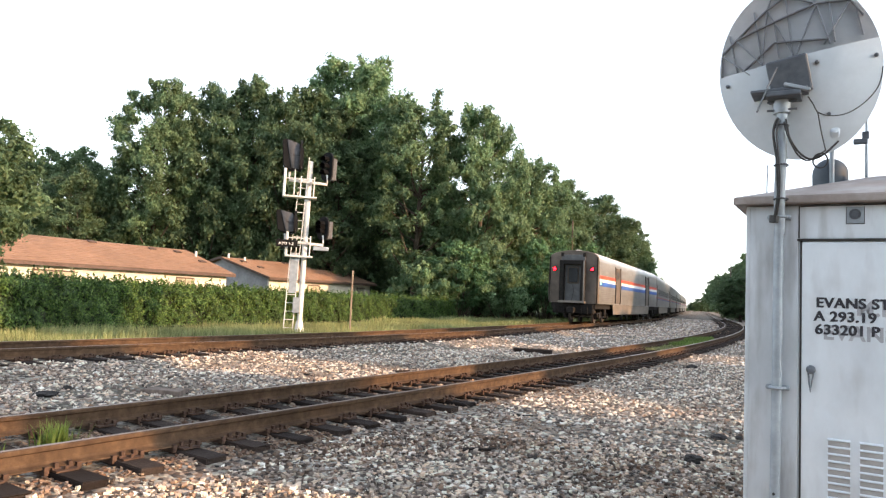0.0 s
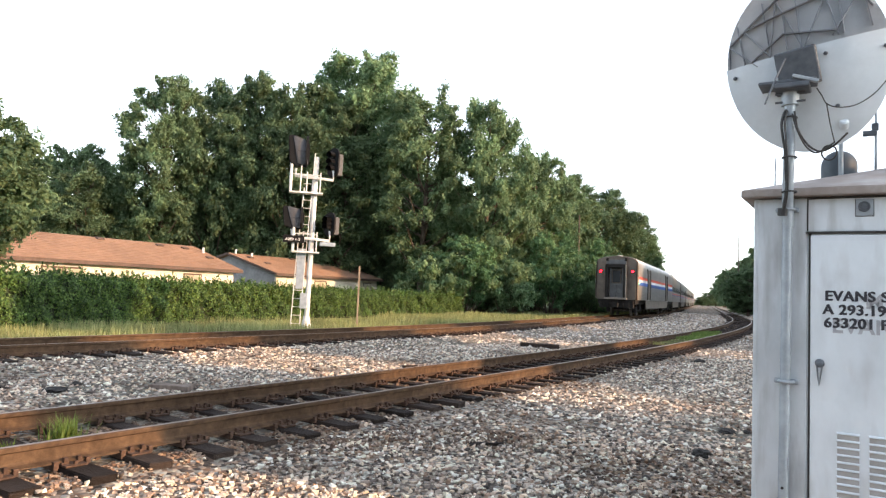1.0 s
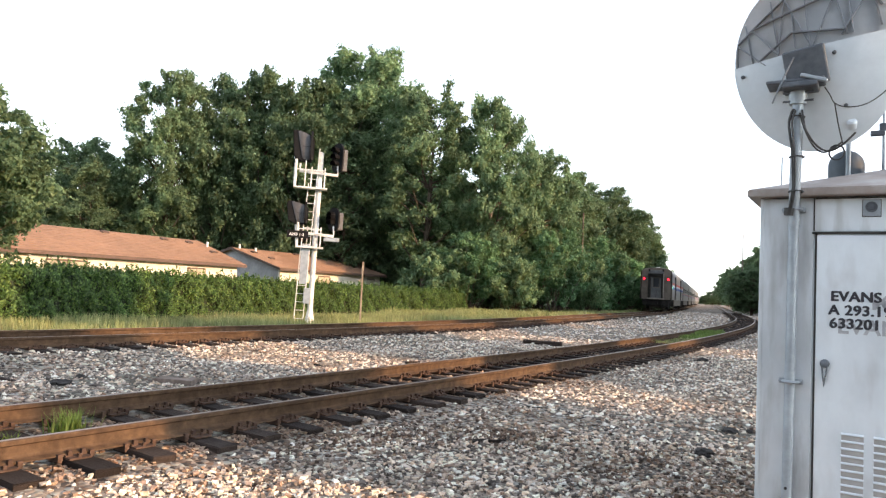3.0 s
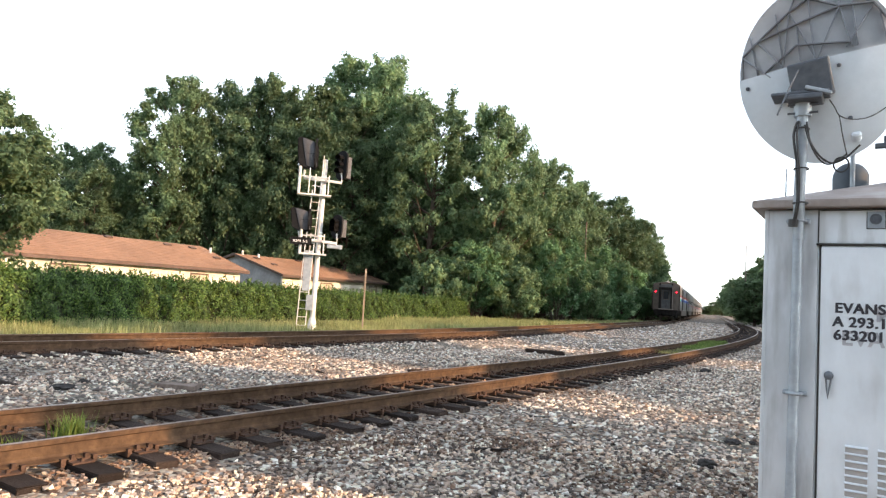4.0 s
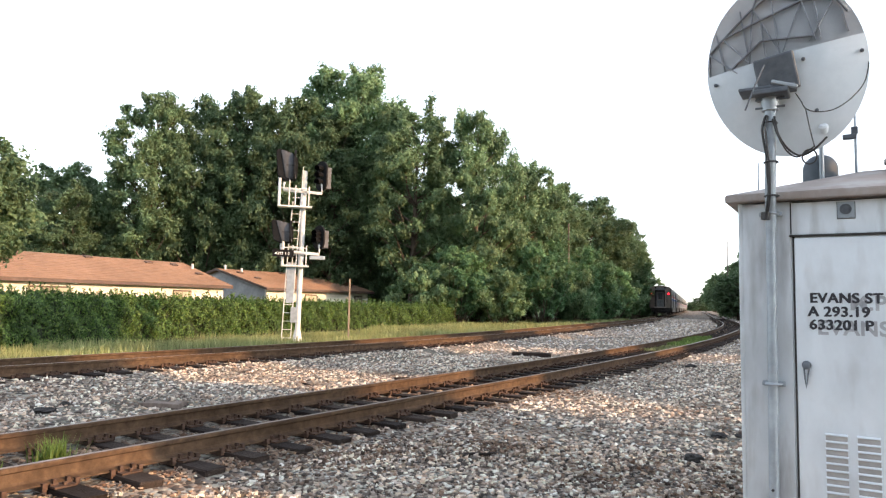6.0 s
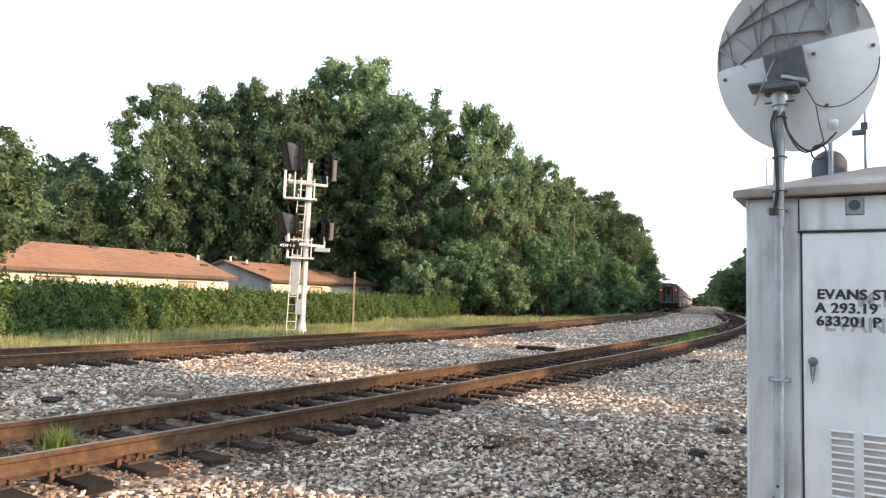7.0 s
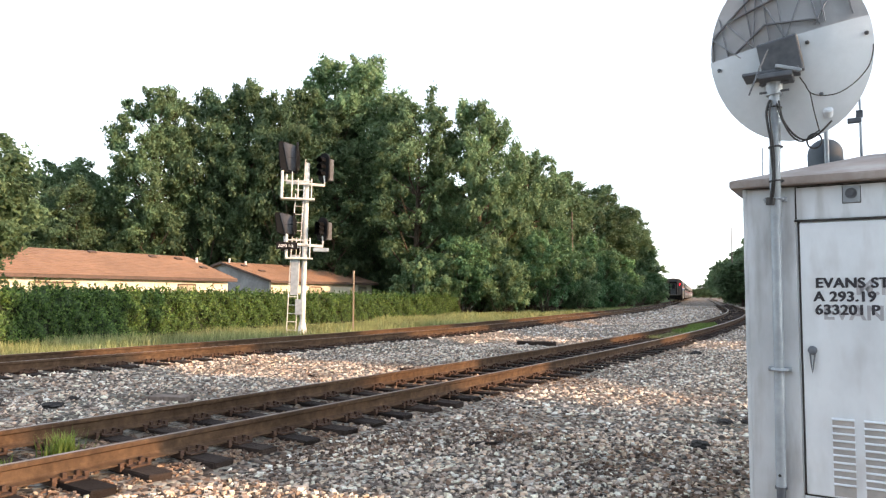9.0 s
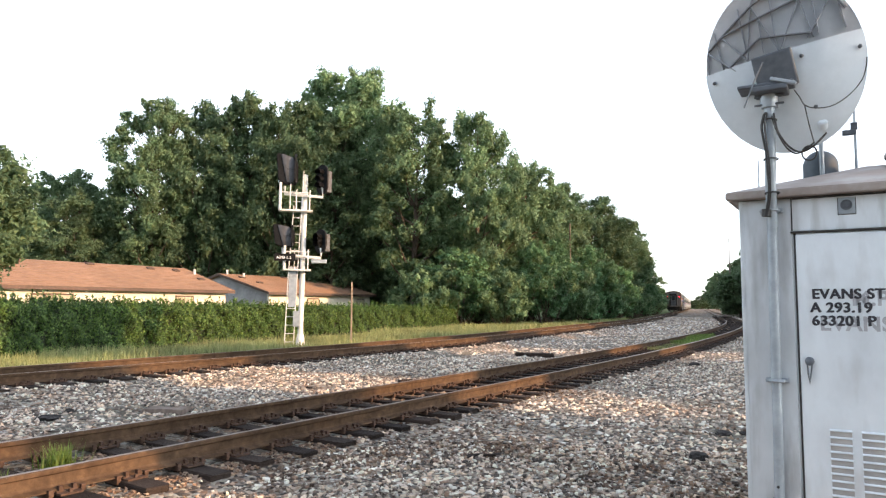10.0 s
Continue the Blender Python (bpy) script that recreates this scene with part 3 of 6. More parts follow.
# ---- signal bungalow with dish ----
CAB = pose(2.202, 4.969, 0.0, 0, 0, -31.2)     # front-left corner; x along the front, y into the depth
CAB_W, CAB_D, CAB_B, CAB_T = 1.95, 1.85, 0.12, 2.335


def build_cabinet():
    cab = thing("equipment_cabinet", CAB, "weathered white aluminium trackside equipment cabinet on short legs", "equipment cabinet")
    bm = bmesh.new()
    box(bm, (0.0, 0.012, CAB_B), (CAB_W, CAB_D, CAB_T), 0.008)
    part("body", bm, M_ALU, cab, "dull white aluminium housing")
    bm = bmesh.new()
    box(bm, (0.002, 0.0, CAB_B + 0.004), (0.335, 0.02, CAB_T - 0.004), 0.006)
    part("corner_panel", bm, M_ALU2, cab, "grimy grey aluminium corner panel")
    bm = bmesh.new()
    box(bm, (-0.007, -0.004, CAB_B), (0.022, 0.03, CAB_T), 0.006)
    part("corner_trim", bm, M_ALU2, cab)
    bm = bmesh.new()
    box(bm, (0.337, -0.002, 2.094), (CAB_W - 0.1, 0.02, CAB_T - 0.004), 0.006)
    part("header_panel", bm, M_ALU2, cab, "stained aluminium panel over the door")
    bm = bmesh.new()
    box(bm, (0.325, -0.018, 2.08), (CAB_W - 0.1, 0.012, 2.094), 0.004)
    part("drip_rail", bm, M_SEAM, cab, "dark drip rail over the door")
    bm = bmesh.new()
    box(bm, (0.333, -0.005, 2.1), (0.341, 0.01, CAB_T - 0.006), 0.002)
    part("header_seam", bm, M_SEAM, cab, "dark upright joint beside the header panel")
    bm = bmesh.new()
    box(bm, (0.345, -0.006, CAB_T - 0.014), (CAB_W - 0.1, 0.0, CAB_T - 0.006), 0.002)
    part("eave_seam", bm, M_SEAM, cab, "dark joint under the roof edge")
    bm = bmesh.new()
    box(bm, (0.343, 0.004, 0.2), (0.36, 0.016, 2.08), 0.002)
    box(bm, (0.34, 0.004, 0.196), (1.4, 0.016, 0.214), 0.002)
    part("door_seal", bm, M_SEAM, cab, "black rubber door seal")
    bm = bmesh.new()
    box(bm, (0.34, -0.002, CAB_B + 0.002), (CAB_W - 0.01, 0.02, 0.2), 0.005)
    part("sill_panel", bm, M_ALU2, cab)
    bm = bmesh.new()
    box(bm, (0.356, -0.008, 0.212), (1.36, 0.018, 2.072), 0.008)
    door = part("door", bm, M_ALU, cab, "pale blue-white aluminium door")
    # louvres
    for x0 in (0.517, 0.702):
        bm = bmesh.new()
        box(bm, (x0 + 0.002, -0.0098, 0.225), (x0 + 0.13, -0.004, 0.738), 0.001)
        part("louvre_panel", bm, M_LOUVRE, door, "tan-grey louvre sheet, toned down for shadow between slats")
        for k in range(10):
            z = 0.738 - k * 0.0478
            bm = bmesh.new()
            prism(bm, [(-0.006, z - 0.011), (-0.02, z - 0.011), (-0.025, z - 0.006), (-0.02, z + 0.001), (-0.006, z + 0.004)], x0, x0 + 0.132, "x")
            part("louvre", bm, M_ALU, door, smooth=40)
    # latch
    bm = bmesh.new()
    revolve(bm, [(0.03, 0.0), (0.03, 0.012), (0.02, 0.022), (0.0, 0.024)], 14, pose(0.415, -0.008, 1.19, 90))
    box(bm, (0.395, -0.034, 1.165), (0.435, -0.02, 1.2), 0.006)
    latch = part("latch", bm, M_MOUNT, door, "worn steel door latch", smooth=40)
    bm = bmesh.new()
    tube(bm, [(0.4, -0.028, 1.17), (0.405, -0.03, 1.1), (0.412, -0.03, 1.035), (0.42, -0.03, 1.1), (0.43, -0.028, 1.17)], 0.006, 6)
    part("padlock", bm, M_MOUNT, door, "hanging padlock shackle", smooth=50)
    up = lambda x, z, y=-0.0095: pose(x, y, z, 90)
    lettering("EVANS ST", 0.094, M_INK, door, up(0.441, 1.62), bold=0.0016, heavy=0.0055, squeeze=1.0, label="black stencilled place name")
    lettering("A 293.19", 0.094, M_INK, door, up(0.43, 1.527), bold=0.0016, heavy=0.0055, label="black stencilled milepost")
    lettering("633201 P", 0.094, M_INK, door, up(0.436, 1.437), bold=0.0016, heavy=0.0055, label="black stencilled equipment number")
    lettering("M.P.", 0.135, M_GHOST, door, up(0.68, 1.575, -0.0088), depth=0.0006, bold=0.004, label="faded older lettering")
    lettering("EVANS", 0.135, M_GHOST, door, up(0.485, 1.405, -0.0088), depth=0.0006, bold=0.004, label="faded older lettering")
    # vent plate on the header
    bm = bmesh.new()
    box(bm, (0.621, -0.006, 2.193), (0.731, 0.0, 2.312), 0.002)
    part("plate_gasket", bm, M_SEAM, cab)
    bm = bmesh.new()
    box(bm, (0.625, -0.01, 2.197), (0.727, 0.0, 2.312), 0.003)
    plate = part("lock_plate", bm, M_GALV, cab, "small square hasp plate")
    bm = bmesh.new()
    revolve(bm, [(0.036, 0.0), (0.036, 0.006), (0.03, 0.008), (0.028, 0.004), (0.02, 0.004), (0.018, 0.01), (0.0, 0.011)], 18, pose(0.674, -0.01, 2.26, 90))
    part("lock_boss", bm, M_MOUNT, plate, smooth=30)
    for x in (0.642, 0.71):
        bm = bmesh.new()
        revolve(bm, [(0.009, 0.0), (0.009, 0.005), (0.0, 0.007)], 8, pose(x, -0.01, 2.21, 90))
        part("bolt", bm, M_GALV, plate)
    # roof: shallow hip with fascia
    bm = bmesh.new()
    o, t0, t1, rise = 0.085, 2.338, 2.392, 0.27
    low = [(-o, -o), (CAB_W + o, -o), (CAB_W + o, CAB_D + o), (-o, CAB_D + o)]
    a = [bm.verts.new((x, y, t0)) for x, y in low]
    b = [bm.verts.new((x, y, t1)) for x, y in low]
    c = [bm.verts.new((x, y, t1 + rise)) for x, y in ((0.8, CAB_D / 2 - 0.1), (CAB_W - 0.8, CAB_D / 2 - 0.1), (CAB_W - 0.8, CAB_D / 2 + 0.1), (0.8, CAB_D / 2 + 0.1))]
    for lo_, hi_ in ((a, b), (b, c)):
        for k in range(4):
            bm.faces.new((lo_[k], lo_[(k + 1) % 4], hi_[(k + 1) % 4], hi_[k]))
    bm.faces.new(a[::-1]); bm.faces.new(c)
    bmesh.ops.bevel(bm, geom=list(bm.edges), offset=0.006, segments=2, affect="EDGES")
    part("roof", bm, M_ROOF_AL, cab, "rust-stained pinkish sheet-metal hip roof")
    for x in (0.06, CAB_W - 0.14):
        for y in (0.1, CAB_D - 0.18):
            bm = bmesh.new()
            box(bm, (x, y, -0.16), (x + 0.09, y + 0.09, CAB_B), 0.006)
            part("leg", bm, M_GALV, cab)
    return cab


def build_dish():
    """Pole clamped to the cabinet's front, dish seen from behind."""
    dish = thing("satellite_dish", CAB, "grey-white satellite dish on a galvanised pole clamped to the cabinet", "satellite dish")
    bm = bmesh.new()
    tube(bm, [(0.2, -0.055, 0.245), (0.208, -0.055, 1.2), (0.213, -0.055, 2.16)], 0.034, 14)
    part("conduit", bm, M_GALV, dish, "galvanised conduit down the cabinet front", smooth=50)
    bm = bmesh.new()
    tube(bm, [(0.217, -0.062, 2.12), (0.217, -0.07, 2.3), (0.222, -0.12, 2.44), (0.23, -0.13, 2.7), (0.232, -0.13, 3.02)], 0.037, 14)
    part("pole", bm, M_GALV, dish, "bright galvanised mounting pole", smooth=50)
    bm = bmesh.new()
    tube(bm, [(0.2, -0.055, 0.235), (0.2, -0.055, 0.25)], 0.04, 14)
    tube(bm, [(0.2, -0.055, -0.2), (0.2, -0.055, 0.24)], 0.03, 12)
    part("stub", bm, M_MOUNT, dish, "dark lower stub of the conduit", smooth=40)
    for z in (1.05, 2.245):
        bm = bmesh.new()
        box(bm, (0.138, -0.03, z - 0.018), (0.286, -0.012, z + 0.018), 0.004)
        tube(bm, [(0.212 + 0.046 * math.cos(a), -0.055 - 0.046 * math.sin(a), z) for a in np.linspace(-0.5, math.pi + 0.5, 12)], 0.012, 6)
        for x in (0.152, 0.27):
            revolve(bm, [(0.017, 0.0), (0.017, 0.02), (0.0, 0.024)], 8, pose(x, -0.03, z, 90))
        part("clamp", bm, M_GALV, dish, "two-bolt pipe clamp")
    bm = bmesh.new()
    revolve(bm, [(0.01, 0), (0.01, 0.006), (0, 0.007)], 10, pose(0.197, -0.088, 0.33, 90))
    part("bolt", bm, M_SEAM, dish)
    # reflector: shallow bowl, its back to the viewer
    REF = pose(0.318, 0.02, 3.312, 102, 0, 0)     # local z: out of the back, y: up the dish
    A_, B_ = 0.521, 0.637
    def shell(r, a, lift=0.0):
        x, y = A_ * r * math.cos(a), B_ * r * math.sin(a)      # an oval leaning a little over
        return (x * 0.991 - y * 0.132, x * 0.132 + y * 0.991, 0.12 * (1 - r * r) + lift)
    def bowl(bm, thick, keep, rings=14, sides=56, lift=0.0):
        outer, inner = [], []
        grid = {}
        for i in range(rings + 1):
            for k in range(sides):
                grid[i, k] = bm.verts.new(shell(i / rings, 2 * math.pi * k / sides, lift)) if i else None
        mid = bm.verts.new(shell(0, 0, lift))
        faces = []
        for i in range(rings):
            for k in range(sides):
                k2 = (k + 1) % sides
                q = (mid, grid[1, k], grid[1, k2]) if i == 0 else (grid[i, k], grid[i + 1, k], grid[i + 1, k2], grid[i, k2])
                faces.append(bm.faces.new(q))
        if keep:
            bmesh.ops.bisect_plane(bm, geom=list(bm.verts) + list(bm.edges) + list(bm.faces), plane_co=keep[0], plane_no=keep[1], clear_outer=True)
        bmesh.ops.solidify(bm, geom=list(bm.faces), thickness=thick)
    bm = bmesh.new()
    bowl(bm, 0.012, None)
    part("reflector", bm, M_DISH_IN, dish, "moulded beige-grey reflector shell", smooth=60, m=REF)
    bm = bmesh.new()
    bowl(bm, 0.008, ((0, 0.085, 0), (-0.15, 1.0, 0)), lift=0.035, rings=22, sides=72)
    part("back_cover", bm, M_DISH, dish, "smooth pale cover over the lower back", smooth=60, m=REF)
    def on_back(x, y, lift=0.02):
        r2 = min((x / A_) ** 2 + (y / B_) ** 2, 1.0)
        return (x, y, 0.12 * (1 - r2) + lift)
    def rib(p, q, h=0.034, w=0.007):
        bm = bmesh.new()
        steps = 5
        pts = [(p[0] + (q[0] - p[0]) * k / steps, p[1] + (q[1] - p[1]) * k / steps) for k in range(steps + 1)]
        d = Vector((q[0] - p[0], q[1] - p[1], 0)).normalized()
        nrm = Vector((-d.y, d.x, 0)) * w
        ring = []
        for x, y in pts:
            base, top = Vector(on_back(x, y, 0.0)), Vector(on_back(x, y, h))
            ring.append([bm.verts.new(v) for v in (base - nrm, base + nrm, top + nrm * 0.6, top - nrm * 0.6)])
        for r1, r2 in zip(ring, ring[1:]):
            for k in range(4):
                bm.faces.new((r1[k], r1[(k + 1) % 4], r2[(k + 1) % 4], r2[k]))
        bm.faces.new(ring[0][::-1]); bm.faces.new(ring[-1])
        part("rib", bm, M_RIB, dish, m=REF)
    braces = ((-0.48, 0.13, -0.18, 0.4), (-0.38, 0.22, 0.12, 0.39), (0.12, 0.39, 0.315, 0.387), (-0.48, 0.12, -0.29, -0.05), (-0.38, 0.215, -0.21, 0.01), (-0.34, -0.02, -0.13, 0.155), (-0.13, 0.155, 0.185, 0.134),
              (-0.18, 0.4, 0.06, 0.56), (0.12, 0.39, -0.2, 0.54), (0.315, 0.387, 0.0, 0.57), (0.39, 0.27, 0.315, 0.387))
    uprights = ((-0.18, 0.4, -0.21, 0.02), (-0.265, 0.4, -0.21, 0.02), (-0.18, 0.4, -0.015, 0.05), (-0.07, 0.5, -0.02, 0.05), (-0.135, 0.31, -0.105, 0.045), (0.12, 0.39, 0.0, 0.045), (0.12, 0.39, 0.2, 0.1), (0.18, 0.5, 0.23, 0.11),
                (0.315, 0.387, 0.165, 0.1), (0.343, 0.355, 0.39, 0.137), (-0.43, 0.264, -0.37, -0.06), (-0.483, 0.115, -0.483, -0.06), (-0.18, 0.4, -0.12, 0.6), (0.12, 0.39, 0.08, 0.6))
    for x0, y0, x1, y1 in braces:
        rib((x0 * 1.04, y0 + 0.05), (x1 * 1.04, y1 + 0.05), 0.042, 0.006)
    for x0, y0, x1, y1 in uprights:
        rib((x0 * 1.04, y0 + 0.05), (x1 * 1.04, y1 + 0.05), 0.03, 0.005)
    # mount box, bracket and braces
    bm = bmesh.new()
    box(bm, (-0.175, -0.17, 0.08), (0.085, 0.085, 0.24), 0.012, pose(0, 0, 0, 0, 0, 9))
    part("mount_box", bm, M_MOUNT, dish, "dark grey steel mount box", m=REF)
    bm = bmesh.new()
    box(bm, (0.04, -0.25, 3.1), (0.4, 0.0, 3.125), 0.008)
    box(bm, (0.14, -0.27, 3.06), (0.36, -0.05, 3.1), 0.01)
    part("bracket", bm, M_MOUNT, dish, "dark steel azimuth bracket")
    bm = bmesh.new()
    revolve(bm, [(0.055, 2.97), (0.058, 3.0), (0.058, 3.08), (0.04, 3.1)], 16, pose(0.232, -0.13, 0))
    part("collar", bm, M_GALV, dish, smooth=40)
    for z in (2.99, 3.05):
        bm = bmesh.new()
        tube(bm, [(0.14, -0.16, z), (0.33, -0.16, z)], 0.008, 6)
        part("bolt", bm, M_MOUNT, dish)
    bm = bmesh.new()
    box(bm, (-0.085, -0.02, -0.012), (0.085, 0.02, 0.012), 0.006, Matrix.Translation((0.335, -0.25, 3.115)) @ pose(0, 0, 0, 0, 20, 0))
    part("tilt_arm", bm, M_GALV, dish)
    bm = bmesh.new()
    tube(bm, [(0.21, -0.25, 3.27), (0.155, -0.28, 3.13), (0.09, -0.3, 2.95)], 0.006, 7)
    part("tilt_rod", bm, M_MOUNT, dish, "threaded elevation rod", smooth=50)
    for x, y in ((0.13, 0.03), (-0.46, -0.06), (0.48, 0.04), (0.2, -0.33)):
        bm = bmesh.new()
        revolve(bm, [(0.014, 0.0), (0.014, 0.012), (0.008, 0.02), (0.0, 0.021)], 10, Matrix.Translation(on_back(x, y, 0.04)))
        part("bolt", bm, M_MOUNT, dish, m=REF)
    bm = bmesh.new()
    revolve(bm, [(0.032, 0.0), (0.032, 0.05), (0.02, 0.062), (0.0, 0.062)], 14, Matrix.Translation(on_back(0.235, -0.48, 0.02)) @ pose(0, 0, 0, -50))
    part("feed_port", bm, M_DISH, dish, smooth=40, m=REF)
    # cables
    def cable(pts, r, label=""):
        bm = bmesh.new()
        fine = []
        P = [Vector(p) for p in pts]
        for i in range(len(P) - 1):
            p0, p1, p2, p3 = P[max(i - 1, 0)], P[i], P[i + 1], P[min(i + 2, len(P) - 1)]
            for k in range(6):
                t = k / 6
                fine.append(0.5 * ((2 * p1) + (p2 - p0) * t + (2 * p0 - 5 * p1 + 4 * p2 - p3) * t * t + (3 * p1 - p0 - 3 * p2 + p3) * t ** 3))
        tube(bm, fine + [P[-1]], r, 6)
        part("cable", bm, M_CABLE, dish, label, smooth=60)
    cable([(0.262, -0.165, 2.92), (0.27, -0.17, 2.86), (0.287, -0.16, 2.78), (0.338, -0.14, 2.69), (0.397, -0.12, 2.64), (0.449, -0.12, 2.64), (0.51, -0.12, 2.678), (0.578, -0.1, 2.753)], 0.007, "black coaxial cable")
    cable([(0.25, -0.17, 2.9), (0.278, -0.175, 2.79), (0.33, -0.15, 2.675), (0.39, -0.13, 2.625), (0.45, -0.13, 2.65), (0.5, -0.12, 2.69)], 0.006)
    cable([(0.215, -0.17, 2.93), (0.2, -0.175, 2.91), (0.184, -0.18, 2.838), (0.19, -0.18, 2.757), (0.206, -0.17, 2.634), (0.21, -0.165, 2.513), (0.214, -0.15, 2.393), (0.196, -0.13, 2.267), (0.189, -0.12, 2.216)], 0.0095, "black coaxial cables bound to the pole")
    cable([(0.22, -0.18, 2.92), (0.205, -0.19, 2.84), (0.212, -0.19, 2.72), (0.225, -0.185, 2.55), (0.222, -0.165, 2.36), (0.205, -0.13, 2.25)], 0.007)
    cable([(0.398, -0.2, 3.057), (0.43, -0.19, 3.0), (0.456, -0.17, 2.95), (0.52, -0.15, 2.923), (0.62, -0.13, 2.93), (0.719, -0.1, 2.995), (0.8, -0.06, 3.1), (0.83, -0.02, 3.21), (0.836, 0.0, 3.297)], 0.004, "thin grounding wire across the dish")
    cable([(0.456, -0.17, 2.95), (0.478, -0.15, 2.81), (0.504, -0.13, 2.682)], 0.004)
    cable([(0.47 + 0.045 * math.cos(a), -0.1, 2.625 + 0.05 * math.sin(a)) for a in np.linspace(0, 6.3, 12)], 0.006)
    for z in (2.88, 2.6, 2.36):
        bm = bmesh.new()
        tube(bm, [(0.231 + 0.045 * math.cos(a), -0.135 + 0.055 * math.sin(a), z) for a in np.linspace(0, 2 * math.pi, 15)], 0.006, 5)
        part("cable_tie", bm, M_CABLE, dish)
    bm = bmesh.new()
    tube(bm, [(0.19, -0.1, 2.25), (0.185, -0.1, 2.2)], [0.034, 0.03], 10)
    part("cable_boot", bm, M_CABLE, dish)
    return dish


def build_roof_gear():
    """Rounded vent cap, post with bracket, whip aerial on the cabinet roof."""
    cap = thing("roof_vent", CAB @ pose(0.5, 0.86, 2.5), "slate-blue rounded vent cap on the cabinet roof", "vent")
    bm = bmesh.new()
    prof = [(0.125, -0.05), (0.128, 0.2)] + [(0.128 * math.cos(a), 0.2 + 0.125 * math.sin(a)) for a in np.linspace(0.2, math.pi / 2, 7)[:-1]] + [(0.0, 0.325)]
    revolve(bm, prof, 28)
    part("dome", bm, M_DOME, cap, smooth=50)
    bm = bmesh.new()
    box(bm, (-0.005, -0.135, -0.02), (0.005, -0.12, 0.25), 0.002)
    part("seam", bm, M_MOUNT, cap)
    post = thing("aerial_post", CAB @ pose(0.52, 0.6, 2.48), "short galvanised post with bracket on the cabinet roof", "post")
    bm = bmesh.new()
    tube(bm, [(0, 0, -0.04), (0, 0, 0.46)], 0.017, 10)
    part("tube", bm, M_GALV, post, smooth=50)
    bm = bmesh.new()
    tube(bm, [(0.0, 0, 0.1), (0.19, 0.02, 0.1), (0.19, 0.02, 0.02)], 0.009, 6)
    tube(bm, [(0.08, 0.01, 0.1), (0.08, 0.01, 0.0)], 0.014, 6)
    part("arm", bm, M_GALV, post)
    ant = thing("whip_aerial", CAB @ pose(0.75, 1.0, 2.5), "thin grey whip aerial with clamp on the cabinet roof", "aerial")
    bm = bmesh.new()
    tube(bm, [(0, 0, -0.04), (0, 0, 1.05)], [0.012, 0.007], 8)
    part("rod", bm, M_GALV, ant)
    bm = bmesh.new()
    box(bm, (-0.09, -0.03, 0.46), (0.01, 0.02, 0.5), 0.006)
    box(bm, (-0.03, -0.02, 0.5), (0.02, 0.02, 0.56), 0.006)
    part("clamp", bm, M_MOUNT, ant)
    whip = thing("thin_aerial", CAB @ pose(0.0, 1.2, 2.4), "slender wire aerial standing behind the cabinet roof edge", "aerial")
    bm = bmesh.new()
    tube(bm, [(0, 0, -0.05), (0.006, 0, 0.47)], [0.008, 0.006], 6)
    part("rod", bm, M_GALV, whip)
    cowl = thing("vent_cowl", CAB @ pose(1.12, 0.75, 2.55), "rust-stained mushroom vent cowl on the cabinet roof", "vent")
    bm = bmesh.new()
    revolve(bm, [(0.1, -0.03), (0.1, 0.15), (0.09, 0.17)], 20)
    part("stem", bm, M_ROOF_AL, cowl, smooth=40)
    bm = bmesh.new()
    revolve(bm, [(0.17, 0.13), (0.19, 0.14), (0.19, 0.17), (0.13, 0.25), (0.05, 0.29), (0.0, 0.295)], 24)
    part("cap", bm, M_ROOF_AL, cowl, "stained conical cap", smooth=40)


build_cabinet()
build_dish()
build_roof_gear()


# ---- signal mast ----
MAST = pose(-5.17, 24.9, 0.0, 0, 0.7, 11.7)


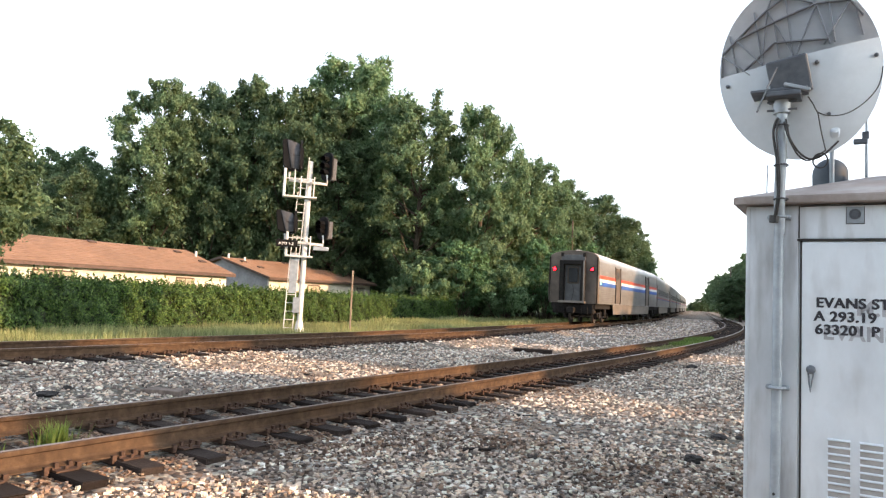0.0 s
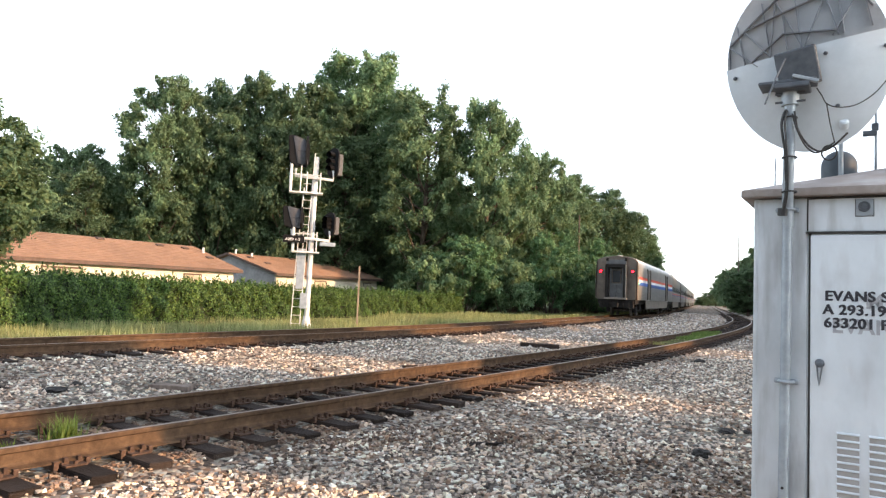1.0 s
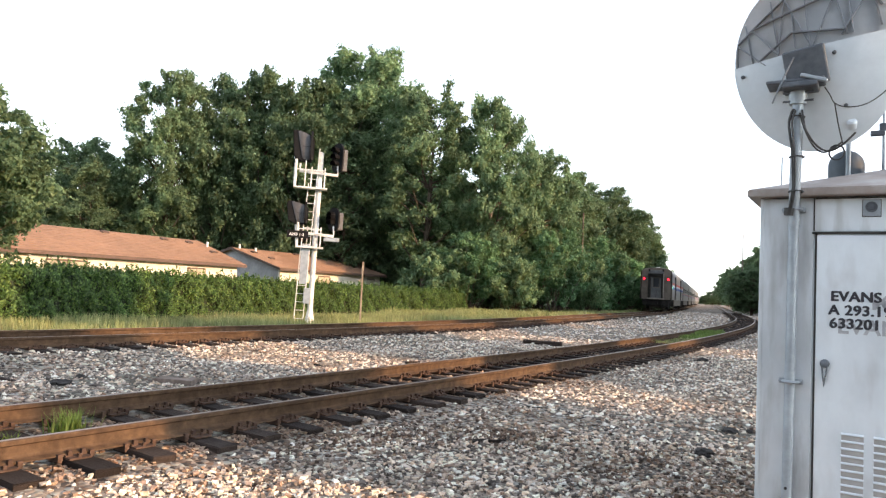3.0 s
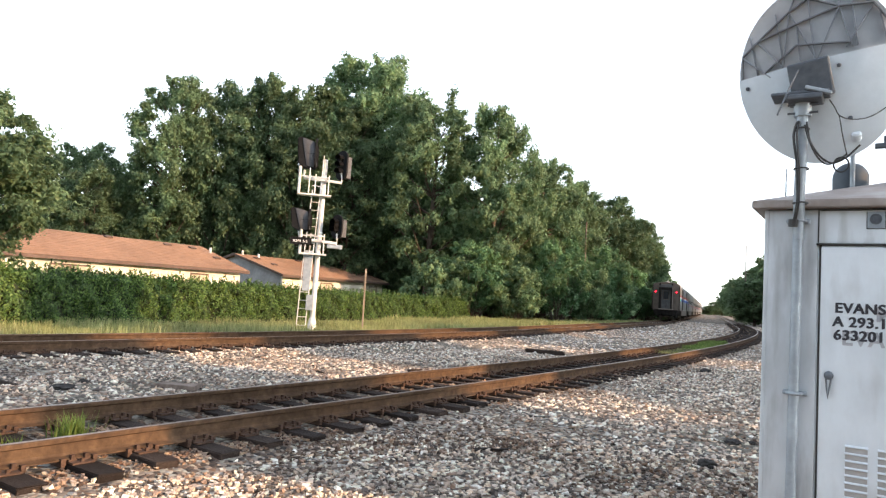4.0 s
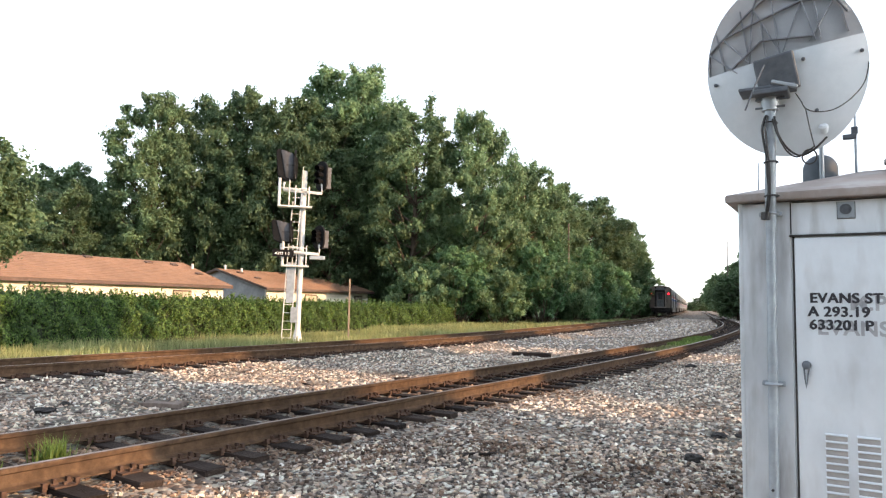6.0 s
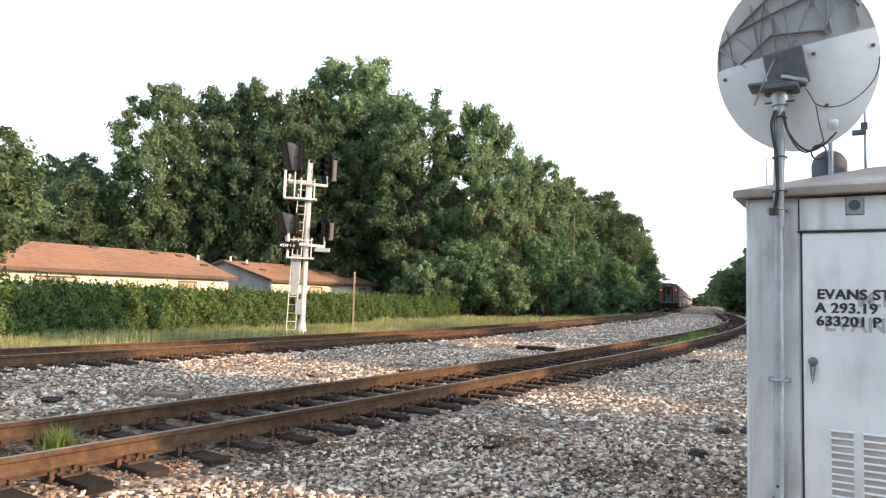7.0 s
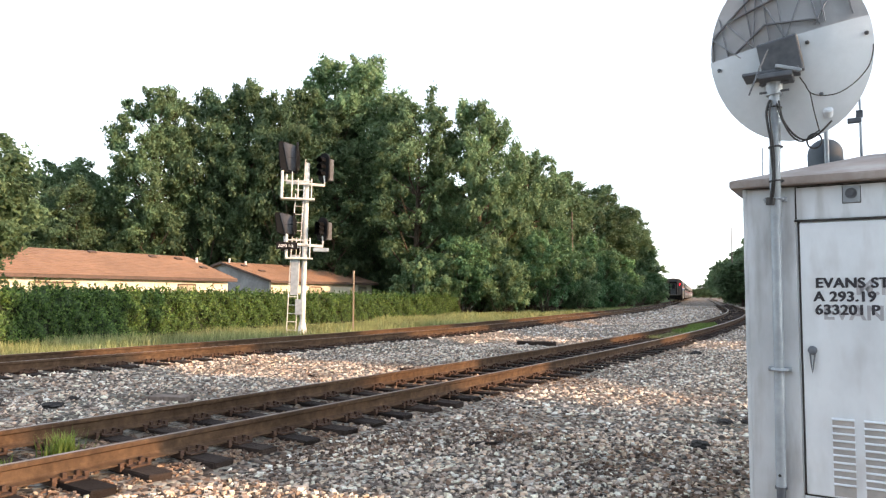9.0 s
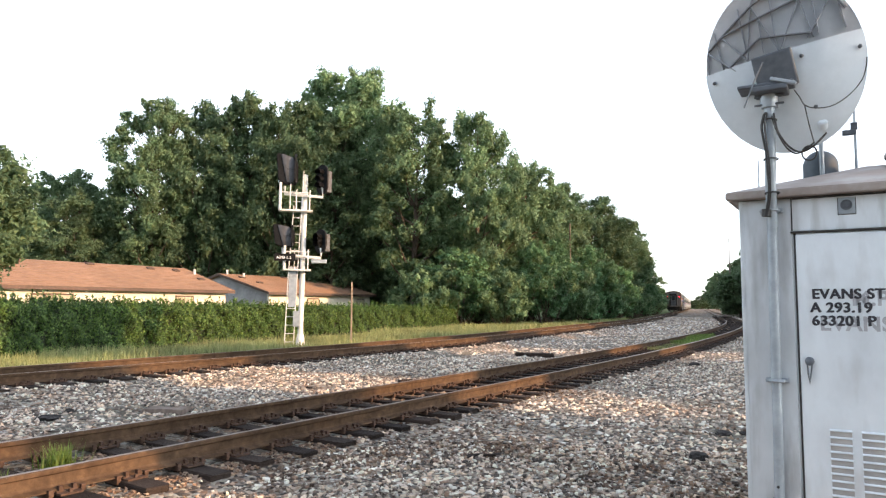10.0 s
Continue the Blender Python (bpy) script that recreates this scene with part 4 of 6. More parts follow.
def build_signal():
    """Local x: to the far-right along the track's front, y: away; heads on cross arms, ladder on the left."""
    sig = thing("railway_signal", MAST, "white signal mast with four black hooded heads and a ladder", "railway signal")
    bm = bmesh.new()
    tube(bm, [(0, 0, -0.2), (0, 0, 6.35)], 0.095, 16)
    revolve(bm, [(0.1, 6.35), (0.1, 6.37), (0.0, 6.4)], 16)
    part("pole", bm, M_WHITE, sig, "white tubular mast", smooth=50)
    bm = bmesh.new()
    revolve(bm, [(0.24, -0.2), (0.24, 0.0), (0.21, 0.03), (0.16, 0.25), (0.115, 0.5), (0.1, 0.54)], 16)
    part("base", bm, M_WHITE, sig, "flared white cast base", smooth=40)
    # ladder
    for x in (-0.5, -0.18):
        bm = bmesh.new()
        tube(bm, [(x - 0.06, -0.12, -0.1), (x + 0.0, -0.12, 2.6), (x + 0.12, -0.12, 6.5 if x > -0.3 else 5.2)], 0.018, 6)
        part("ladder_rail", bm, M_WHITE, sig)
    for k in range(19):
        z = 0.25 + k * 0.3
        off = -0.06 + z * 0.03
        bm = bmesh.new()
        tube(bm, [(-0.5 + off, -0.12, z), (-0.18 + off, -0.12, z)], 0.012, 6)
        part("rung", bm, M_WHITE, sig)
    bm = bmesh.new()
    box(bm, (-0.47, -0.15, 1.5), (-0.2, -0.135, 2.95), 0.004)
    part("ladder_guard", bm, M_GALV, sig, "grey sheet blocking the ladder")
    bm = bmesh.new()
    box(bm, (-0.28, -0.3, 0.8), (-0.02, -0.1, 1.36), 0.02)
    part("junction_box", bm, M_GALV, sig, "grey junction box on the mast")

    def head_away(x, y, z, tall):
        """Seen on its side: a deep sheet hood leaning out to the left of a black background."""
        h = tall / 2
        bm = bmesh.new()
        out = [(0.27 * math.cos(a), (h - 0.27 if math.sin(a) > 0 else 0.27 - h) + 0.27 * math.sin(a)) for a in np.linspace(0, 2 * math.pi, 28, endpoint=False)]
        prism(bm, out, 0.0, 0.07, "x")
        c = -0.27
        head = part("signal_head", bm, M_HEAD, sig, "black signal head with deep grey sheet hood", m=pose(x, y, z, 0, 0, 0))
        bm = bmesh.new()                       # black hood, leaning out over the lenses
        prism(bm, [(c + p, q * h) for p, q in ((-0.39, 0.9), (-0.34, 0.99), (-0.2, 1.0), (0.24, 0.76), (0.4, 0.45), (0.41, -0.8), (0.22, -1.0), (-0.03, -0.98), (-0.3, -0.72))], -0.1, 0.13, "y")
        bmesh.ops.bevel(bm, geom=list(bm.edges), offset=0.03, segments=2, affect="EDGES")
        part("hood", bm, M_HEAD, head, "black sheet hood", smooth=50)
        bm = bmesh.new()
        prism(bm, [(c + p, q * h) for p, q in ((-0.21, 0.9), (-0.15, 0.92), (0.2, 0.73), (0.25, 0.66), (0.36, -0.82), (0.32, -0.89), (0.04, -0.84), (-0.01, -0.78))], -0.135, -0.08, "y")
        bmesh.ops.bevel(bm, geom=list(bm.edges), offset=0.012, segments=1, affect="EDGES")
        part("side_panel", bm, M_HOOD, head, "dull brown-grey side sheet", smooth=50)
        bm = bmesh.new()
        box(bm, (c, -0.142, -0.02), (c + 0.31, -0.13, -0.005), 0.003)
        part("seam", bm, M_HEAD, head)
        return head

    def head_towards(x, y, z, tall):
        """Dark rounded face with three visors, a grey case behind."""
        h = tall / 2
        bm = bmesh.new()
        out = [(0.27 * math.cos(a), (h - 0.27 if math.sin(a) > 0 else 0.27 - h) + 0.27 * math.sin(a)) for a in np.linspace(0, 2 * math.pi, 28, endpoint=False)]
        prism(bm, out, -0.035, 0.035, "y")
        head = part("signal_head", bm, M_HEAD, sig, "black oval signal head with grey hood behind", m=pose(x, y, z, 0, 0, -46))
        for zz in np.linspace(-h + 0.3, h - 0.3, 3):
            bm = bmesh.new()
            ring = [[bm.verts.new((0.13 * math.cos(a), yy, zz + 0.13 * math.sin(a))) for a in np.linspace(-0.3, math.pi + 0.3, 13)] for yy in (-0.035, -0.2, -0.28)]
            for r1, r2 in zip(ring, ring[1:]):
                for k in range(12):
                    bm.faces.new((r1[k], r1[k + 1], r2[k + 1], r2[k]))
            bmesh.ops.solidify(bm, geom=list(bm.faces), thickness=0.008)
            part("visor", bm, M_HEAD, head, smooth=50)
            bm = bmesh.new()
            revolve(bm, [(0.1, 0.0), (0.1, 0.015), (0.0, 0.025)], 14, pose(0, -0.034, zz, 90))
            part("lens", bm, M_LENS, head)
        bm = bmesh.new()
        box(bm, (-0.2, 0.035, -h * 0.86), (0.2, 0.3, h * 0.62), 0.03)
        part("case", bm, M_HOOD, head, "brown-grey sheet-metal case")
        return head

    head_away(-0.4, -0.25, 6.5, 1.15)
    head_away(-0.44, -0.25, 4.06, 0.84)
    head_towards(0.62, -0.15, 6.2, 1.1)
    head_towards(0.62, -0.15, 3.92, 0.88)
    # arms, platforms and supports
    for z_arm, z_plat, xl in ((5.6, 5.0, -0.92), (3.36, 2.84, -0.7)):
        bm = bmesh.new()
        tube(bm, [(-0.72, -0.2, z_arm + 0.28), (-0.72, -0.2, z_arm), (0.64, -0.2, z_arm - 0.06), (0.64, -0.18, z_arm + 0.3)], 0.055, 10)
        part("arm", bm, M_WHITE, sig, "white pipe bracket arm", smooth=50)
        bm = bmesh.new()
        box(bm, (xl, -0.35, z_plat - 0.03), (0.3, 0.05, z_plat + 0.03), 0.01)
        part("platform", bm, M_WHITE, sig, "white maintenance platform")
        for x in (xl + 0.05, xl + 0.4, -0.3, 0.18):
            bm = bmesh.new()
            tube(bm, [(x, -0.33, z_plat), (x, -0.33, z_plat + (1.0 if x < -0.4 else 0.75))], 0.022 if x > xl + 0.2 else 0.05, 8)
            part("stanchion", bm, M_WHITE, sig)
        bm = bmesh.new()
        tube(bm, [(xl + 0.05, -0.33, z_plat + 0.65), (0.18, -0.33, z_plat + 0.65)], 0.02, 6)
        part("guard_rail", bm, M_WHITE, sig)
    bm = bmesh.new()
    box(bm, (-1.0, -0.5, 3.14), (-0.26, -0.48, 3.4), 0.004)
    plate = part("number_plate", bm, M_HEAD, sig, "black milepost plate with white characters")
    lettering("A293 1-2", 0.13, M_SIGNW, plate, pose(-0.92, -0.5015, 3.22, 90), depth=0.002, bold=0.002)
    bm = bmesh.new()
    box(bm, (0.3, -0.3, 3.1), (0.86, 0.0, 3.24), 0.02)
    part("arm_box", bm, M_GALV, sig)
    return sig


build_signal()


def build_stick():
    st = thing("marker_stake", pose(-3.64, 27.3, -0.2), "thin weathered wooden marker stake in the verge", "stake")
    bm = bmesh.new()
    box(bm, (-0.03, -0.03, -0.2), (0.03, 0.03, 2.7), 0.006)
    part("shaft", bm, M_STAKE, st)


build_stick()


# ---- houses ----
def build_house(m, length, run, eave, ridge, windows, vents, flues, label):
    """Local x along the eaves, y into the depth, front wall at y = 0."""
    house = thing("house", m, label, "house", "houses behind the hedge")
    over, th = 0.45, 0.14
    bm = bmesh.new()
    box(bm, (over, over, -0.4), (length - over, over + 0.2, eave - 0.02), 0)
    part("front_wall", bm, M_WALL, house, "sunlit cream wall")
    bm = bmesh.new()
    box(bm, (over, 2 * run - over - 0.2, -0.4), (length - over, 2 * run - over, eave - 0.02), 0)
    part("back_wall", bm, M_WALL, house)
    for x in (over, length - over - 0.2):
        bm = bmesh.new()
        k = (ridge - eave) / run
        prism(bm, [(over + 0.2, -0.4), (2 * run - over - 0.2, -0.4), (2 * run - over - 0.2, eave - 0.05 + k * 0.3), (run, ridge - 0.16), (over + 0.2, eave - 0.05 + k * 0.3)], x, x + 0.2, "x")
        part("gable_wall", bm, M_GABLE_SHADE, house, "gable end in a grey that stands for shade")
    bm = bmesh.new()
    out = [(0, eave), (run, ridge), (2 * run, eave), (2 * run, eave - th), (run, ridge - th - 0.02), (0, eave - th)]
    prism(bm, out, 0.0, length, "x")
    roof = part("roof", bm, M_SHINGLE, house, "faded orange-brown shingle roof")
    rows = 15
    slope = math.atan2(ridge - eave, run)
    full = math.hypot(run, ridge - eave)
    for k in range(rows):          # shingle courses
        d = k * full / rows
        bm = bmesh.new()
        q = [(d * math.cos(slope), eave + d * math.sin(slope)), ((d + full / rows) * math.cos(slope), eave + (d + full / rows) * math.sin(slope))]
        n = (-math.sin(slope), math.cos(slope))
        prism(bm, [(q[0][0] + n[0] * 0.002, q[0][1] + n[1] * 0.002), (q[1][0] + n[0] * 0.002, q[1][1] + n[1] * 0.002), (q[1][0] + n[0] * 0.006, q[1][1] + n[1] * 0.006), (q[0][0] + n[0] * 0.03, q[0][1] + n[1] * 0.03)], 0.01, length - 0.01, "x")
        part("shingle_course", bm, M_SHINGLE, roof)
    bm = bmesh.new()
    box(bm, (-0.02, -0.03, eave - th - 0.06), (length + 0.02, 0.0, eave + 0.01), 0.004)
    part("fascia", bm, M_FASCIA, house, "dark brown fascia board")
    for x in (-0.03, length):
        bm = bmesh.new()
        prism(bm, [(0, eave + 0.02), (run, ridge + 0.03), (2 * run, eave + 0.02), (2 * run, eave - 0.16), (run, ridge - 0.16), (0, eave - 0.16)], x, x + 0.03, "x")
        part("barge_board", bm, M_FASCIA, house)
    for x, w in windows:
        bm = bmesh.new()
        box(bm, (x, over - 0.03, 0.9), (x + w, over + 0.01, 2.2), 0.01)
        win = part("window", bm, M_FASCIA, house, "window with brown frame")
        bm = bmesh.new()
        box(bm, (x + 0.09, over - 0.04, 0.98), (x + w / 2 - 0.03, over - 0.02, 2.1), 0.004)
        part("pane", bm, M_PALEPANE, win)
        bm = bmesh.new()
        box(bm, (x + w / 2 + 0.03, over - 0.04, 0.98), (x + w - 0.09, over - 0.02, 2.1), 0.004)
        part("pane", bm, M_PALEPANE, win)
    for x, d in vents:
        xx, yy, zz = x * length, d * run, eave + d * (ridge - eave)
        bm = bmesh.new()
        box(bm, (-0.25, -0.2, 0.0), (0.25, 0.2, 0.12), 0.03, Matrix.Translation((xx, yy, zz)) @ pose(0, 0, 0, math.degrees(slope)))
        part("roof_vent", bm, M_FASCIA, house, "low brown roof vent")
    for x, d in flues:
        xx, yy, zz = x * length, d * run, eave + d * (ridge - eave)
        bm = bmesh.new()
        tube(bm, [(xx, yy, zz - 0.1), (xx, yy, zz + 0.4)], 0.09, 10)
        part("flue", bm, M_WHITE, house, "white flue pipe")
    return house


HOUSE_H = 31.0
_hx, _hy = math.sin(math.radians(HOUSE_H)), math.cos(math.radians(HOUSE_H))
build_house(pose(-15.0 - 27.0 * _hx, 49.2 - 27.0 * _hy, 0, 0, 0, 90 - HOUSE_H), 27.0, 5.6, 2.6, 4.36, ((13.0, 2.4), (22.3, 1.5)), ((0.53, 0.88), (0.71, 0.92), (0.87, 0.86), (0.945, 0.83), (0.965, 0.45)), ((0.985, 0.7),), "long low house with faded orange-brown shingle roof and cream wall")
build_house(pose(-13.7, 53.75, 0, 0, 0, 90 - HOUSE_H), 14.1, 5.9, 2.6, 4.2, ((4.9, 1.5), (11.6, 1.2)), ((0.1, 0.78), (0.13, 0.5), (0.5, 0.9), (0.83, 0.9)), ((0.05, 0.95), (0.12, 0.8)), "low cream house with shade-grey gable end and orange-brown roof")


# ---- plants ----
def leaf_sprays(centres, normals, sizes, rng, aspect=1.5):
    """Slim tilted leaf sprays, one triangle each."""
    n = len(centres)
    t = rng.normal(size=(n, 3))
    t -= normals * (t * normals).sum(1, keepdims=True)
    t /= np.linalg.norm(t, axis=1, keepdims=True) + 1e-9
    b = np.cross(normals, t)
    s = sizes[:, None]
    tip = centres + t * s * aspect * 0.6
    left = centres - t * s * aspect * rng.uniform(0.2, 0.5, (n, 1)) + b * s * 0.5
    right = centres - t * s * aspect * rng.uniform(0.2, 0.5, (n, 1)) - b * s * 0.5
    v = np.stack([tip, left, right], 1).reshape(-1, 3)
    return v, np.arange(3 * n).reshape(-1, 3)


def crown_points(rng, boughs, per):
    """Leaf places and facings: every bough carries a handful of leafy puffs, thick on their outer and upper sides and hollow below."""
    pts, nrm = [], []
    for c, r, shoot in boughs:
        n = int(per * r * r)
        if shoot is not None:              # a slim leafy shoot standing out of the crown
            n = int(n * 1.3)
            t = rng.uniform(-1.5, 1.4, (n, 1))
            side = rng.normal(size=(n, 3)) * (0.5 - 0.16 * np.abs(t))
            pts.append(c + (shoot * t + side) * r)
            nn = side * 1.5 + shoot * 0.3 + rng.normal(size=(n, 3)) * 0.7
            nrm.append(nn / np.linalg.norm(nn, axis=1, keepdims=True))
            continue
        k = max(4, int(5 + 3 * r))
        d = rng.normal(size=(k, 3)) * [1.0, 1.0, 0.8] + [0, 0, 0.35]
        d /= np.linalg.norm(d, axis=1, keepdims=True) + 1e-9
        heart = d * rng.uniform(0.3, 0.95, (k, 1)) * [1.0, 1.0, 0.85]
        size = rng.uniform(0.36, 0.66, k)
        which = rng.integers(0, k, n)
        e = rng.normal(size=(n, 3)) + d[which] * 0.5 + [0, 0, 0.45]
        e /= np.linalg.norm(e, axis=1, keepdims=True) + 1e-9
        stray = np.where(rng.uniform(size=(n, 1)) < 0.38, rng.uniform(0.9, 1.75, (n, 1)), rng.uniform(0.35, 1.0, (n, 1)))
        q = heart[which] + e * size[which][:, None] * stray * [1.0, 1.0, 0.8]
        q += d[which] * (np.abs(rng.normal(0, 0.22, (n, 1))) * (rng.uniform(size=(n, 1)) < 0.35))
        pts.append(c + q * r)
        nn = e * 0.8 + d[which] * 0.25 + rng.normal(size=(n, 3)) * 0.6 + [0, 0, 0.25]
        nrm.append(nn / np.linalg.norm(nn, axis=1, keepdims=True))
    return np.concatenate(pts), np.concatenate(nrm)


def build_tree(name, seed, height, radius, clear, mat, label, leaf=0.205, per=560, boughs_n=34, group="trees along the line", shrub=False, taper=0.0):
    rng = np.random.default_rng(seed)
    tree = thing(name, pose(0, 0, 0), label, "shrub" if shrub else "tree", group)
    boughs = []
    mid, half = (height + clear) / 2, (height - clear) / 2
    golden = math.pi * (3 - math.sqrt(5))
    for k in range(boughs_n):
        f = (k + 0.5) / boughs_n
        zz = 1 - 2 * f
        ring = math.sqrt(max(0.0, 1 - zz * zz)) ** 0.75
        a = k * golden + rng.uniform(-0.4, 0.4)
        rr = rng.uniform(0.35, 0.95)
        size = rng.uniform(0.15, 0.27) * radius * (0.8 if zz > 0.6 else 1.0)
        slim = 1 - taper * (zz + 1) / 2
        c = np.array([math.cos(a) * ring * rr * radius * slim, math.sin(a) * ring * rr * radius * slim, mid + zz * half * rng.uniform(0.74, 0.98) - size * 0.15])
        size *= 0.5 + 0.5 * slim
        boughs.append((c, size, None))
    for k in range(int(boughs_n * 0.55)):    # small outer shoots that break the outline
        a, zz = rng.uniform(0, 2 * math.pi), rng.uniform(-0.5, 1.0)
        ring = math.sqrt(max(0.05, 1 - zz * zz)) ** 0.75
        slim = 1 - taper * (zz + 1) / 2
        c = np.array([math.cos(a) * ring * radius * 0.86 * slim, math.sin(a) * ring * radius * 0.86 * slim, mid + zz * half * 0.93])
        way = np.array([math.cos(a) * ring, math.sin(a) * ring, 0.4]) + rng.normal(0, 0.45, 3)
        boughs.append((c, rng.uniform(0.07, 0.14) * radius, way / np.linalg.norm(way)))
    # wood
    bm = bmesh.new()
    lean = rng.uniform(-0.4, 0.4, 2)
    base_r = height * 0.019
    top = mid + half * 0.55
    spine = [(lean[0] * t * t, lean[1] * t * t, -0.3 + (top + 0.3) * t) for t in np.linspace(0, 1, 7)]
    if not shrub:
        tube(bm, spine, [base_r * (1.25 if i == 0 else 1 - 0.8 * i / 6) for i in range(7)], 9)
    for c, r, _shoot in boughs[:boughs_n]:
        t = float(np.clip((c[2] - abs(c[0]) * 0.5 - abs(c[1]) * 0.5) / max(top, 0.1), 0.12, 0.95))
        root = Vector((lean[0] * t * t, lean[1] * t * t, -0.3 + (top + 0.3) * t))
        if shrub:
            root = Vector((c[0] * 0.2, c[1] * 0.2, -0.2))
        end = Vector(c)
        mid_p = (root + end) / 2 + Vector((0, 0, -0.08 * (end - root).length)) + Vector(rng.uniform(-0.25, 0.25, 3))
        r0 = max(0.02, base_r * 0.42 * (1 - t * 0.6))
        tube(bm, [root, mid_p, end], [r0, r0 * 0.6, r0 * 0.22], 5)
    part("trunk", bm, M_BARK, tree, "dark furrowed trunk with spreading limbs", smooth=60)
    p, nn = crown_points(rng, boughs, per)
    keep = p[:, 2] > 0.15
    p, nn = p[keep], nn[keep]
    v, f = leaf_sprays(p, nn, rng.uniform(0.6, 1.25, len(p)) * leaf, rng)
    part("crown", mesh_np("crown", v, f, mat), None, tree, "dense uneven green foliage")
    return tree


def place(src, x, y, scale=1.0, turn=0.0, tall=None):
    c = copy_thing(src, pose(x, y, -0.15, 0, 0, turn))
    c.scale = (scale, scale, tall or scale)
    return c


T1 = build_tree("broadleaf_tree", 11, 20.0, 5.6, 2.2, M_LEAF_LIT, "tall full-crowned broadleaf tree in summer leaf", boughs_n=95)
T2 = build_tree("broadleaf_tree", 23, 20.0, 4.8, 3.0, M_LEAF_LIT, "tall narrow tree with open upper crown, leaves lightened as if sunlit", boughs_n=64)
T3 = build_tree("broadleaf_tree", 37, 16.0, 5.2, 1.2, M_LEAF_LIT, "rounded broadleaf tree beside the line, leaves lightened as if sunlit", boughs_n=70)
T5 = build_tree("broadleaf_tree", 29, 20.0, 4.8, 3.0, M_LEAF, "tall narrow tree with open upper crown, leaves darkened as if shaded", boughs_n=92)
T6 = build_tree("broadleaf_tree", 31, 16.0, 5.2, 1.2, M_LEAF, "rounded tree behind the houses, leaves darkened as if shaded", boughs_n=75)
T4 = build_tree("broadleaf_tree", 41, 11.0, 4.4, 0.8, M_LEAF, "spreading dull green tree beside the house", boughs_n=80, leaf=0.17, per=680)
# S1 to S3 stand out of view, added only to block light
S1 = build_tree("broadleaf_tree", 71, 14.0, 3.0, 0.2, M_LEAF, "unseen dense broadleaf tree added to block sun and sky", boughs_n=70, leaf=0.55, per=230)
S3 = build_tree("broadleaf_tree", 89, 21.0, 2.7, 12.8, M_LEAF, "unseen bare-trunked tree with a dense high crown, added for shade", boughs_n=60, leaf=0.5, per=260)
S2 = build_tree("broadleaf_tree", 83, 8.4, 1.35, 4.4, M_LEAF, "unseen slender sparse tree added to shade the dish and ground", boughs_n=26, leaf=0.3, per=150)
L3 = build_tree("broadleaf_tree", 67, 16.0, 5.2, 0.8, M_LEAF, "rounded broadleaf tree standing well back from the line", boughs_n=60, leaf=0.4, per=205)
Y1 = build_tree("young_tree", 61, 8.6, 2.3, 0.2, M_LEAF_L, "slim light green young tree at the edge of the wood", leaf=0.15, per=1000, boughs_n=75, taper=0.72)
B1 = build_tree("shrub", 53, 6.0, 2.6, 0.2, M_LEAF_L, "bushy light green shrub at the tree line", leaf=0.17, per=620, boughs_n=45, shrub=True, group="shrubs along the line")
B2 = build_tree("shrub", 59, 4.0, 2.4, 0.1, M_LEAF_LIT, "green undergrowth shrub at the edge of the trees", leaf=0.17, per=600, boughs_n=40, shrub=True, group="shrubs along the line")

TREES = [  # kind, x, y, scale, turn, height scale
    (T4, -21.3, 27.6, 0.9, 20, 0.86),
    (T6, -34.5, 64.0, 0.8, 130, 0.8), (T5, -28.0, 65.0, 0.9, 70, 1.09), (T6, -23.6, 68.0, 0.95, 200, 1.4), (T5, -19.3, 67.0, 1.02, 310, 1.13),
    (T6, -15.0, 66.0, 0.95, 15, 1.34), (T6, -40.0, 72.0, 0.95, 60, 1.0),
    (T3, 8.6, 70.0, 0.95, 170, 1.05), (T5, 13.2, 80.0, 0.95, 80, 0.82), (T6, 20.6, 94.0, 1.1, 45, 1.05), (T3, 26.8, 106.0, 1.05, 260, 1.0),
    (L3, 31.5, 121.0, 1.05, 200, 0.85), (L3, 36.0, 130.0, 0.9, 20, 0.81), (L3, 43.5, 152.0, 1.0, 90, 0.66), (L3, 53.0, 182.0, 1.0, 310, 0.60), (L3, 66.0, 225.0, 1.0, 140, 0.62),
    (L3, 12.0, 92.0, 1.0, 25, 0.85),
    (L3, -42.0, 88.0, 1.3, 10, 0.8), (L3, -31.0, 90.0, 1.4, 80, 1.0), (L3, -20.0, 88.0, 1.4, 160, 1.15), (L3, -9.0, 86.0, 1.4, 220, 1.25), (L3, 0.5, 84.0, 1.3, 290, 1.0), (L3, 8.5, 88.0, 1.2, 40, 0.9), (L3, 17.0, 104.0, 1.3, 120, 0.85),
    (L3, -4.0, 76.0, 1.0, 60, 0.85), (L3, -14.0, 79.0, 1.0, 190, 0.85), (L3, -25.0, 79.0, 1.0, 250, 0.8), (L3, 5.5, 76.0, 1.0, 330, 0.75),
]
